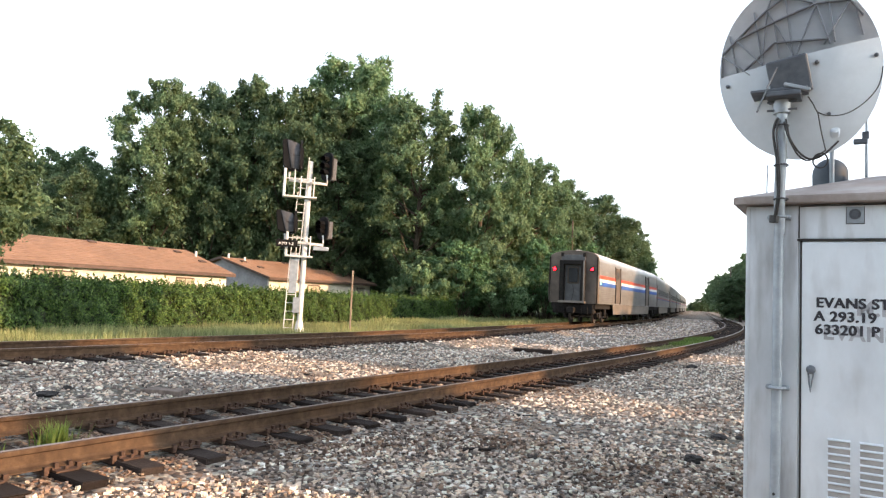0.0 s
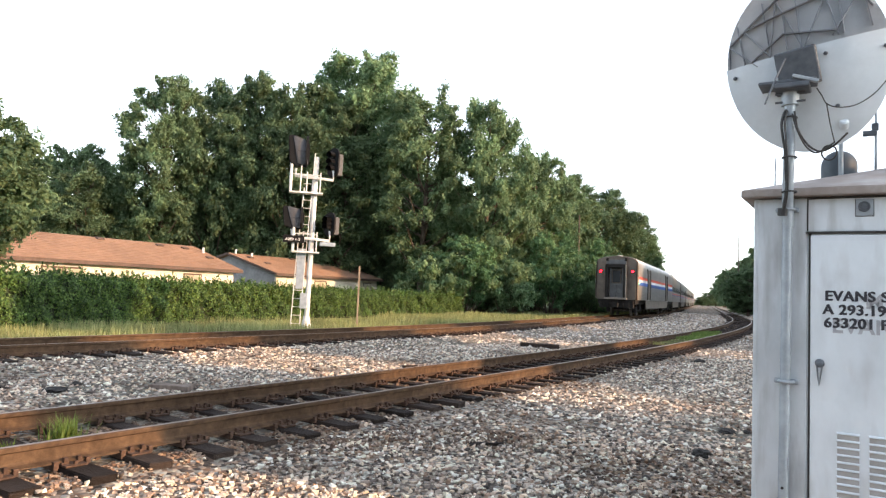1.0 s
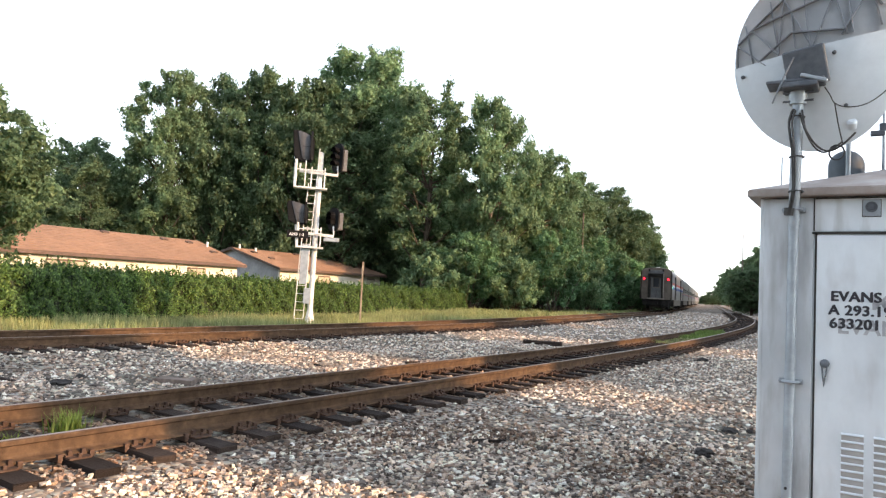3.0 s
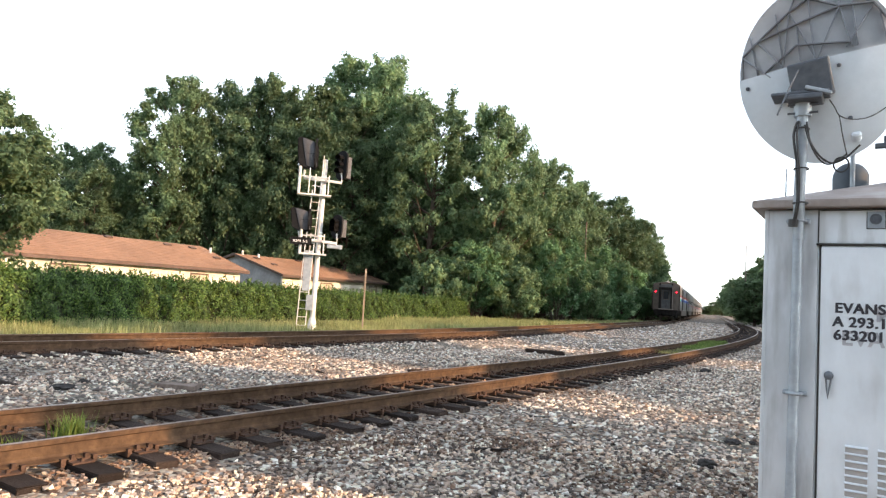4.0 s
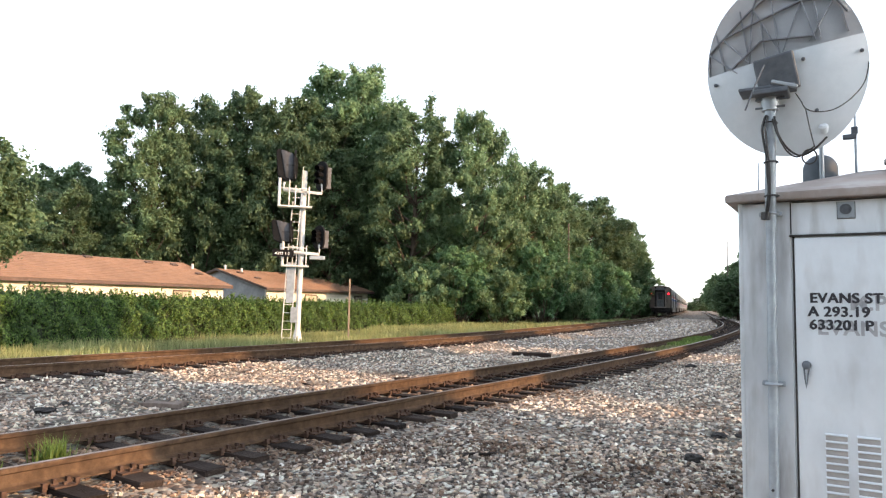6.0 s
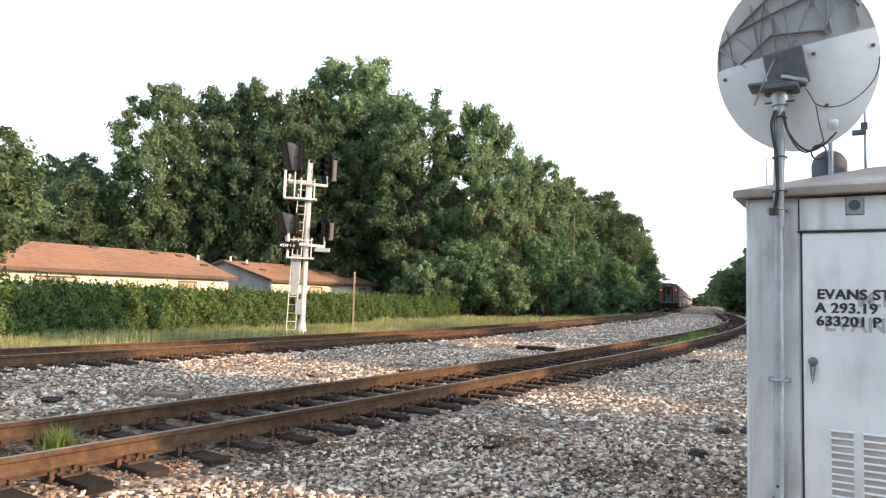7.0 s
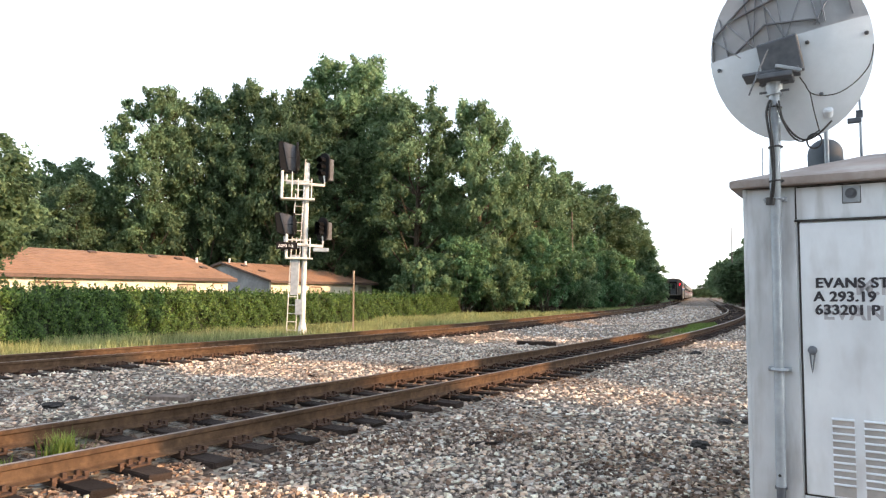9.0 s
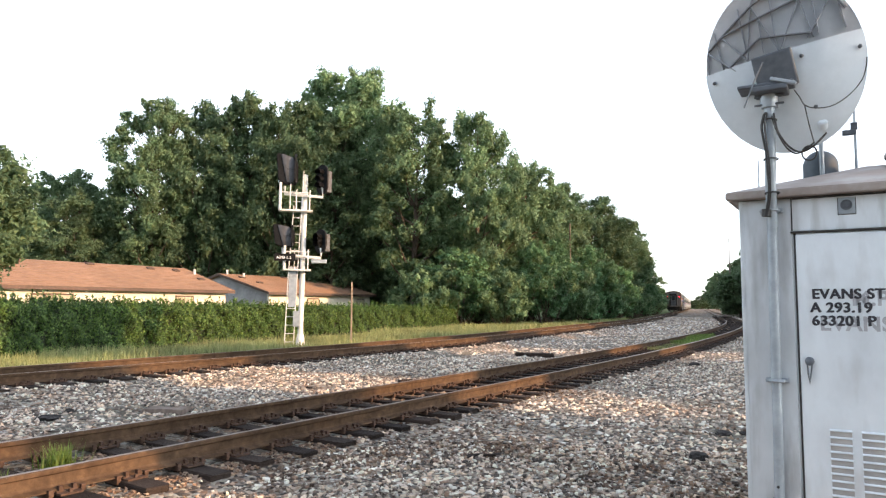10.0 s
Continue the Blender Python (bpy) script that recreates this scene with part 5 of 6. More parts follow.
SHRUBS = [
    (B1, 9.2, 61.5, 1.2, 40, 1.25), (B2, 5.2, 58.5, 1.1, 10, 1.2), (B1, 1.2, 58.5, 1.1, 130, 1.1), (B2, -1.5, 58.0, 1.2, 80, 1.3), (B2, 12.9, 66.8, 0.95, 60, 1.35), (Y1, 15.2, 70.5, 0.85, 200, 0.92), (Y1, 18.4, 76.0, 0.8, 100, 0.75),
    (B1, 15.6, 74.0, 1.25, 300, 1.35), (B2, 18.5, 80.0, 1.3, 0, 1.3), (B1, 22.0, 88.0, 1.2, 170, 1.15), (B2, 25.4, 95.5, 1.3, 110, 1.4), (B1, 29.6, 106.0, 1.3, 20, 1.1), (B2, 34.5, 118.0, 1.4, 240, 1.4),
    (B1, 39.5, 132.0, 1.4, 90, 1.0), (B1, 46.0, 150.0, 1.5, 190, 1.0), (B2, 7.6, 66.0, 1.4, 30, 1.8), (B2, 2.8, 63.0, 1.4, 150, 1.7), (B2, -7.0, 70.0, 1.4, 330, 1.6), (B2, 19.5, 90.0, 1.4, 140, 1.9),
    (B1, -11.4, 72.5, 1.0, 75, 0.9), 
]
for src, x, y, sc, turn, tall in TREES + SHRUBS:
    place(src, x, y, sc, turn, tall)
# unseen trees added on the near side, throwing long evening shade over the line
SHADE = ((S2, 16.0, -0.7, 0.9, 30, 1.45), (S2, 28.4, 1.7, 1.15, 70, 0.97), (S2, 28.2, 3.2, 1.1, 150, 0.95),
         (S1, 30.3, 4.0, 0.42, 90, 1.35), (S1, 32.0, 5.4, 1.05, 40, 1.45), (S1, 33.0, 7.0, 1.15, 80, 0.86), (S1, 36.0, 19.3, 1.1, 140, 0.85), (S1, 41.0, 22.5, 1.2, 30, 0.85), (S1, 38.0, 2.6, 0.5, 10, 1.15),
         (S1, 46.0, 27.0, 1.5, 200, 0.88), (S1, 49.0, 35.0, 1.6, 10, 0.95), (S1, 53.0, 43.5, 1.7, 60, 1.3), (S1, 58.0, 52.5, 1.8, 110, 1.4), (S1, 64.0, 62.0, 1.9, 150, 1.4), (S1, 71.0, 73.0, 2.0, 250, 1.4), (S1, 80.0, 87.0, 2.0, 20, 1.85), (S1, 90.0, 104.0, 2.1, 70, 1.85), (S1, 99.0, 120.0, 2.1, 130, 1.85), (S1, 109.0, 138.0, 2.2, 190, 1.85), (S1, 120.0, 157.0, 2.2, 10, 1.85),
         (S1, 52.0, 29.0, 1.6, 20, 1.05), (S1, 56.0, 37.0, 1.8, 80, 1.1), (S1, 61.0, 46.0, 1.8, 170, 1.35), (S1, 67.0, 55.0, 1.9, 230, 1.42), (S1, 74.0, 65.0, 2.0, 300, 1.42), (S1, 83.0, 77.0, 2.0, 40, 1.85), (S1, 93.0, 92.0, 2.1, 110, 1.85), (S1, 104.0, 109.0, 2.2, 160, 1.85),
         (S1, 47.0, 1.6, 1.3, 200, 1.2), (S1, 44.0, -0.4, 0.9, 260, 1.2), (S1, 40.0, -8.9, 0.42, 200, 1.6),
         # row added behind the camera to cut low sky light on the rails
         (S1, -40.0, -31.0, 1.9, 0, 1.1), (S1, -30.0, -33.0, 1.9, 70, 1.2), (S1, -20.0, -32.0, 1.9, 130, 1.1), (S1, -10.0, -34.0, 1.9, 200, 1.2), (S1, 0.0, -33.0, 1.9, 260, 1.15), (S1, 10.0, -35.0, 1.9, 310, 1.1))
for src, x, y, sc, turn, tall in SHADE:
    place(src, x, y, sc, turn, tall)
# first of each kind: in the wood behind, S1 to S3 unseen near side
S1.matrix_basis, S1.scale = pose(30, -2.7, -0.15), (0.74, 0.74, 1.12)
S2.matrix_basis, S3.matrix_basis = pose(28, 0.3, -0.15), pose(37, 15.9, -0.15)
S3.scale = (1, 1, 0.62)
L3.matrix_basis = pose(95, 108, -0.15)
T1.matrix_basis, T2.matrix_basis, T3.matrix_basis = pose(-9.8, 70, -0.15, 0, 0, 100), pose(-2.7, 63, -0.15, 0, 0, 220), pose(3.2, 63, -0.15, 0, 0, 300)
T5.matrix_basis, T6.matrix_basis = pose(-10.8, 66, -0.15, 0, 0, 30), pose(-47, 70, -0.15, 0, 0, 250)
T1.scale, T2.scale, T3.scale = (1.22, 1.22, 1.34), (0.98, 0.98, 1.06), (0.9, 0.9, 1.24)
# woods beyond the near track, far along the line
for s_, u_, sc, turn, tall in ((104, -17, 0.9, 0, 0.75), (112, -11, 0.8, 60, 0.72), (126, -10, 0.8, 140, 0.78), (142, -11, 0.9, 200, 0.75), (158, -9, 0.8, 250, 0.72), (178, -9, 0.9, 20, 0.78), (200, -8.5, 0.9, 80, 0.72),
                               (226, -8, 0.9, 130, 0.76), (256, -8, 1.0, 170, 0.74), (290, -6.5, 1.0, 220, 0.8), (330, -6, 1.1, 300, 0.8), (372, -6, 1.1, 10, 0.85), (410, -6, 1.2, 90, 0.9), (440, 5.5, 0.9, 40, 0.28), (444, 1.5, 1.0, 200, 0.42), (450, -2.5, 1.1, 120, 0.6)):
    a_, b_, _h = on_line(s_, u_)
    place(L3, a_, b_, sc, turn, tall * (1.3 if s_ > 170 else 1.1))
place(L3, 43.9, 101.0, 0.75, 210, 0.44)
for s_, u_, sc, turn in ((92, -9, 1.1, 0), (98, -10, 1.2, 50), (105, -8, 1.1, 100), (112, -8, 1.2, 150), (120, -7, 1.1, 200), (129, -7.5, 1.3, 250), (139, -7, 1.2, 300), (150, -7, 1.3, 20), (163, -6.5, 1.3, 70), (178, -6.5, 1.4, 120), (196, -6, 1.5, 170), (218, -6, 1.5, 220)):
    a_, b_, _h = on_line(s_, u_)
    place(B2, a_, b_, sc, turn, 1.0)
Y1.matrix_basis = pose(11.3, 67.0, -0.15)
T4.matrix_basis, B1.matrix_basis, B2.matrix_basis = pose(-46, 50, -0.15), pose(-11, 75, -0.15), pose(-17, 76, -0.15)


def far_woods():
    rng = np.random.default_rng(77)
    pts, nn = [], []
    for k in range(70):
        a = rng.uniform(8, 27)
        d = rng.uniform(560, 640)
        c = np.array([math.sin(math.radians(a)) * d, math.cos(math.radians(a)) * d, rng.uniform(-3, 0.5)])
        q, w = crown_points(rng, [(c, rng.uniform(3.2, 4.6), None)], 40)
        pts.append(q), nn.append(w)
    p, w = np.concatenate(pts), np.concatenate(nn)
    v, f = leaf_sprays(p, w, rng.uniform(0.9, 1.6, len(p)), rng)
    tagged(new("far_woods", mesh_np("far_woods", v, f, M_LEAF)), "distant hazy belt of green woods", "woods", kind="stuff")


far_woods()


# ---- hedge ----
HEDGE_LINE = [(-19.5, 6.0), (-13.1, 20.3), (-11.7, 28.0), (-8.6, 36.0), (-3.6, 47.5), (1.2, 57.5)]


def hedge_at(t):
    d = [0.0]
    for a, b in zip(HEDGE_LINE, HEDGE_LINE[1:]):
        d.append(d[-1] + math.dist(a, b))
    t = np.asarray(t) * d[-1]
    x, y = np.interp(t, d, [p[0] for p in HEDGE_LINE]), np.interp(t, d, [p[1] for p in HEDGE_LINE])
    return x, y


def build_hedge():
    hedge = thing("hedge", pose(0, 0, 0), "dense dark green clipped hedge with shoots along its top", "hedge")
    rng = np.random.default_rng(9)
    n = 90
    t = np.linspace(0, 1, n)
    x, y = hedge_at(t)
    dx, dy = np.gradient(x), np.gradient(y)
    l = np.hypot(dx, dy)
    nx, ny = dy / l, -dx / l                # towards the tracks
    # solid core, coloured near black as the shade inside the hedge
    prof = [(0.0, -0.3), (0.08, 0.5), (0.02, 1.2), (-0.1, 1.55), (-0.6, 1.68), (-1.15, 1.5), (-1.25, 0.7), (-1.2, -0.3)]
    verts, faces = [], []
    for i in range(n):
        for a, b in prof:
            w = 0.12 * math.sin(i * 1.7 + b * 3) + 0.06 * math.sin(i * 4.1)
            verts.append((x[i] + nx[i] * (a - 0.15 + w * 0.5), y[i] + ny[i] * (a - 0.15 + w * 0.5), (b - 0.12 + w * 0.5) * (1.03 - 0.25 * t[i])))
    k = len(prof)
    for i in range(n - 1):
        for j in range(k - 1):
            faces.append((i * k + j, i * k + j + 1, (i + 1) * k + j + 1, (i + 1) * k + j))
    part("core", mesh_np("core", verts, faces, M_HEDGE_SHADE, True), None, hedge, "near-black core standing in for the shaded inside")
    m = 130000
    tt = rng.uniform(0, 1, m) ** 1.15
    hx, hy = hedge_at(tt)
    e = 1e-3
    hx2, hy2 = hedge_at(np.clip(tt + e, 0, 1.01))
    hx1, hy1 = hedge_at(np.clip(tt - e, 0, 1))
    ddx, ddy = hx2 - hx1, hy2 - hy1
    ll = np.hypot(ddx, ddy) + 1e-9
    px, py = ddy / ll, -ddx / ll
    q = rng.uniform(0, 1, m)
    face = q < 0.74
    rise = rng.uniform(0, 1, m)
    bulge = 0.14 * np.sin(tt * 150 + rise * 5) * np.sin(tt * 61 + 2 - rise * 3) + 0.07 * np.sin(tt * 330 + rise * 9) + 0.1 * np.sin(tt * 880 + 3 * np.sin(tt * 90) - rise * 4) * np.sin(rise * 7 + tt * 260)
    out = np.where(face, 0.05 + bulge + rng.normal(0, 0.07, m), rng.uniform(-1.2, 0.1, m))
    hgt = np.where(face, -0.1 + 1.66 * rise ** 0.85, 1.5 + bulge * 0.6 + np.abs(rng.normal(0, 0.09, m))) * (1.07 - 0.25 * tt)
    c = np.stack([hx + px * out, hy + py * out, hgt], 1)
    nn = np.stack([px * face * 1.0, py * face * 1.0, np.where(face, 0.35, 1.0)], 1) + rng.normal(size=(m, 3)) * 0.55
    nn /= np.linalg.norm(nn, axis=1, keepdims=True)
    v, f = leaf_sprays(c, nn, rng.uniform(0.038, 0.08, m), rng)
    part("leaves", mesh_np("leaves", v, f, M_HEDGE), None, hedge, "small glossy green leaves")
    # shoots standing out of the top
    cs, ns, sz = [], [], []
    for _ in range(1700):
        t0 = rng.uniform(0, 1) ** 1.2
        a, b = hedge_at(t0)
        h = rng.uniform(0.08, 0.3) + 0.3 * rng.uniform() ** 3
        lean = rng.uniform(-0.2, 0.2, 2)
        ox = rng.uniform(-0.9, 0.1)
        for k2 in range(int(h / 0.05) + 2):
            z = 1.46 * (1.07 - 0.25 * t0) + k2 * 0.05
            cs.append((a + lean[0] * k2 * 0.05 + ox * 0.8 + rng.uniform(-0.05, 0.05), b + lean[1] * k2 * 0.05 - ox * 0.3 + rng.uniform(-0.05, 0.05), z))
            d = rng.normal(size=3)
            ns.append(d / np.linalg.norm(d)), sz.append(rng.uniform(0.06, 0.11))
    v, f = leaf_sprays(np.array(cs), np.array(ns), np.array(sz), rng)
    part("shoot_growth", mesh_np("shoot_growth", v, f, M_HEDGE), None, hedge, "pale green shoots above the clipped top")


build_hedge()


# ---- grass ----
def blades(xy, z, heights, rng, width=0.012, lean=0.4):
    n = len(xy)
    a = rng.uniform(0, 2 * math.pi, n)
    d = np.stack([np.cos(a), np.sin(a), np.zeros(n)], 1)
    side = np.stack([-np.sin(a), np.cos(a), np.zeros(n)], 1) * (width * rng.uniform(0.6, 1.4, (n, 1)))
    base = np.column_stack([xy, z])
    h = heights[:, None]
    bend = d * h * rng.uniform(0.05, lean, (n, 1))
    mid = base + [0, 0, 1] * h * 0.55 + bend * 0.35
    tip = base + [0, 0, 1] * h * 0.97 + bend
    v = np.stack([base - side, base + side, mid + side * 0.8, mid - side * 0.8, tip], 1).reshape(-1, 3)
    b = np.arange(n)[:, None] * 5
    f = np.concatenate([b + [0, 1, 2], b + [0, 2, 3], b + [3, 2, 4]], 1).reshape(-1, 3)
    return v, f


def grass_strip(name, s_range, u_range, count, h_range, mat, label, seed, width=0.02, beyond=True):
    rng = np.random.default_rng(seed)
    s = rng.uniform(*s_range, count)
    u = rng.uniform(*u_range, count) + (far_off(s) if beyond else 0.0)
    xy = np.array([on_line(a, b)[:2] for a, b in zip(s, u)])
    clump = 0.55 + 0.45 * np.sin(s * 0.9 + 2 * np.sin(u * 1.1)) * np.sin(u * 1.7 + s * 0.33)
    v, f = blades(xy, ground_z(s, u) - 0.02, rng.uniform(*h_range, count) * (0.6 + 0.7 * clump), rng, width)
    tagged(new(name, mesh_np(name, v, f, mat)), label, "grass", kind="stuff")


grass_strip("verge_grass", (-6, 34), (1.9, 8.6), 52000, (0.22, 0.5), M_DRY, "tall drying pale green grass on the verge", 3, 0.012)
grass_strip("verge_grass", (30, 75), (1.9, 11.0), 26000, (0.2, 0.46), M_DRY, "tall pale drying grass beyond the main line", 4, 0.03)
grass_strip("weeds_in_track", (26.2, 34.5), (-0.2, 0.7), 3200, (0.08, 0.26), M_GRASS, "green weeds growing between the rails", 6, 0.02, beyond=False)
grass_strip("weeds_in_track", (21.5, 27.0), (-0.5, 0.66), 1100, (0.05, 0.17), M_DRY, "dry straggling weeds growing between the rails", 8, 0.014, beyond=False)


def build_tuft(x, y, seed, n, h):
    rng = np.random.default_rng(seed)
    xy = np.column_stack([rng.normal(x, 0.075, n), rng.normal(y, 0.075, n)])
    v, f = blades(xy, np.full(n, -0.08), rng.uniform(h * 0.45, h, n), rng, 0.0055, 0.7)
    tagged(new("grass_tuft", mesh_np("grass_tuft", v, f, M_GRASS)), "bright green grass tuft growing beside a rail", "grass", kind="stuff")


_x, _y = -3.62, 6.62
build_tuft(_x, _y, 1, 260, 0.36)
build_tuft(_x - 0.42, _y - 0.35, 2, 50, 0.2)


# ---- loose debris and poles ----
def build_clod(x, y, r, seed, label, flat=0.6, mat=None):
    bm = bmesh.new()
    bmesh.ops.create_icosphere(bm, subdivisions=3, radius=r)
    for v in bm.verts:
        n = noise.noise(v.co * (2.2 / r) + Vector((seed, 0, 0)))
        v.co *= 1 + 0.45 * n
        v.co.z *= flat
    s, u = line_coords([(x, y)])
    ob = new("clod", finish(bm, "clod", mat or M_CHAR))
    ob.matrix_basis = pose(x, y, float(ground_z(s, u)[0]) + r * flat * 0.4, 0, 0, seed * 40)
    tagged(ob, label, "clod")


build_clod(7.15, 19.54, 0.14, 1, "dark lump of earth on the gravel")
build_clod(2.84, 7.67, 0.1, 2, "dark clod lying on the gravel", 0.5)
build_clod(3.72, 9.14, 0.1, 6, "flat dark lump of earth beside the cabinet", 0.4)
build_clod(3.96, 9.14, 0.06, 3, "small dark clod lying on the gravel", 0.5)
build_clod(-5.47, 9.64, 0.16, 4, "dark oily lump between the tracks", 0.35)
build_clod(-5.52, 10.27, 0.07, 5, "small dark lump between the tracks")


def build_scrap(x, y, turn, size, label, mat, name="wood_scrap"):
    bm = bmesh.new()
    box(bm, (-size[0] / 2, -size[1] / 2, 0), (size[0] / 2, size[1] / 2, size[2]), 0.01)
    bmesh.ops.subdivide_edges(bm, edges=list(bm.edges), cuts=2, use_grid_fill=True)
    for v in bm.verts:
        v.co += Vector((noise.noise(v.co * 9), noise.noise(v.co * 9 + Vector((5, 0, 0))), noise.noise(v.co * 7 + Vector((0, 8, 0))))) * 0.035
    s, u = line_coords([(x, y)])
    ob = new(name, finish(bm, name, mat))
    ob.matrix_basis = pose(x, y, float(ground_z(s, u)[0]) - 0.01, 0, 0, turn)
    tagged(ob, label, "scrap")


build_scrap(2.95, 22.0, -15, (1.2, 0.25, 0.14), "rotten dark tie offcut lying in the ballast", M_TIE)
build_scrap(-4.16, 10.50, -5, (0.62, 0.3, 0.07), "broken weathered board between the tracks", M_WOOD)
build_scrap(-0.75, 14.3, 20, (0.3, 0.16, 0.1), "dark scrap lying beside the rail", M_TIE)
build_scrap(0.47, 7.64, 15, (0.4, 0.12, 0.03), "dark bark scrap on the gravel", M_TIE)
build_scrap(1.25, 10.28, 5, (0.35, 0.08, 0.025), "dark sliver of wood on the gravel", M_TIE)
build_scrap(-6.6, 10.0, -35, (0.9, 0.12, 0.06), "dark splintered board between the tracks", M_TIE)
build_scrap(-2.6, 13.6, -50, (0.3, 0.05, 0.04), "dark stick lying in the ballast", M_TIE)


def build_pole(x, y, height, r, label, arm=0.0):
    pole = thing("utility_pole", pose(x, y, -0.3), label, "utility pole", "utility poles")
    bm = bmesh.new()
    tube(bm, [(0, 0, -0.3), (0, 0, height + 0.3)], [r, r * 0.7], 10)
    part("shaft", bm, M_WOOD, pole, smooth=50)
    if arm:
        bm = bmesh.new()
        box(bm, (-arm / 2, -0.06, height - 0.5), (arm / 2, 0.06, height - 0.38), 0.01)
        part("crossarm", bm, M_WOOD, pole)


build_pole(12.9, 69.2, 10.0, 0.11, "tall brown wooden pole in front of the trees")
build_pole(58.1, 138.3, 15.6, 0.13, "slim grey wooden pole standing behind the trees")


def build_marker(x, y, label):
    mk = thing("line_marker", pose(x, y, -0.1), label, "marker", "line markers")
    bm = bmesh.new()
    box(bm, (-0.05, -0.05, -0.2), (0.05, 0.05, 1.2), 0.01)
    part("post", bm, M_WHITE, mk)
    bm = bmesh.new()
    box(bm, (-0.45, -0.07, 0.95), (0.45, -0.05, 1.4), 0.01)
    part("board", bm, M_WHITE, mk)


for s_, u_ in ((118.0, -6.0), (104.0, -6.5), (92.0, -7.0)):
    a_, b_, _h = on_line(s_, u_)
    build_marker(a_, b_, "small white board on a post beside the line")


# ---- the train ----
CAR_L, CAR_PITCH, TRUCK_IN = 25.9, 26.3, 3.9


def car_outline(grow=0.0):
    """Half-round roof, upright sides, slight tuck-in below."""
    pts = [(1.6, 1.28), (1.62, 1.5), (1.64, 2.5), (1.6, 3.9), (1.57, 4.15), (1.49, 4.32), (1.27, 4.45), (0.85, 4.55), (0.42, 4.61), (0.0, 4.63)]
    right = [(x + grow, z + grow * 0.5) for x, z in pts]
    return right + [(-x, z) for x, z in right[-2::-1]]


def side_band(z0, z1, y0, y1, side, proud=0.006):
    """A flat strip that follows the side of the car."""
    bm = bmesh.new()
    x = lambda z: float(np.interp(z, [1.28, 1.5, 2.5, 3.9], [1.6, 1.62, 1.64, 1.6]))
    zs = sorted({z0, z1, *[z for z in (1.5, 2.5, 3.9) if z0 < z < z1]})
    rings = [[bm.verts.new((side * (x(z) + d), y, z)) for z in zs for d in (-0.02, proud)] for y in (y0, y1)]
    for k in range(len(zs) - 1):
        i = 2 * k
        for a, b in ((i + 1, i + 3), (i, i + 2)):
            bm.faces.new((rings[0][a], rings[0][b], rings[1][b], rings[1][a]))
    n = 2 * len(zs)
    for r in rings:
        for k in range(len(zs) - 1):
            bm.faces.new((r[2 * k], r[2 * k + 1], r[2 * k + 3], r[2 * k + 2]))
    for a, b in ((0, 1), (n - 2, n - 1)):
        bm.faces.new((rings[0][a], rings[0][b], rings[1][b], rings[1][a]))
    return bm


def wheelset():
    bm = bmesh.new()
    turn = pose(0, 0, 0, 0, 90)
    tube(bm, [(-0.95, 0, 0), (0.95, 0, 0)], 0.08, 10)
    for s in (-1, 1):
        revolve(bm, [(0.1, -0.07), (0.38, -0.05), (0.4, -0.065), (0.457, -0.06), (0.457, 0.05), (0.49, 0.055), (0.49, 0.08), (0.4, 0.08), (0.3, 0.03), (0.1, 0.06)], 24, Matrix.Translation((s * 0.76, 0, 0)) @ pose(0, 0, 0, 0, -90 * s))
        for k in range(4):
            a = k * math.pi / 2
            box(bm, (-0.01, -0.03, -0.03), (0.01, 0.03, 0.03), 0, Matrix.Translation((s * 0.83, 0.25 * math.cos(a), 0.25 * math.sin(a))))
    return finish(bm, "wheelset", M_WHEEL, 40)


WHEELSET = wheelset()


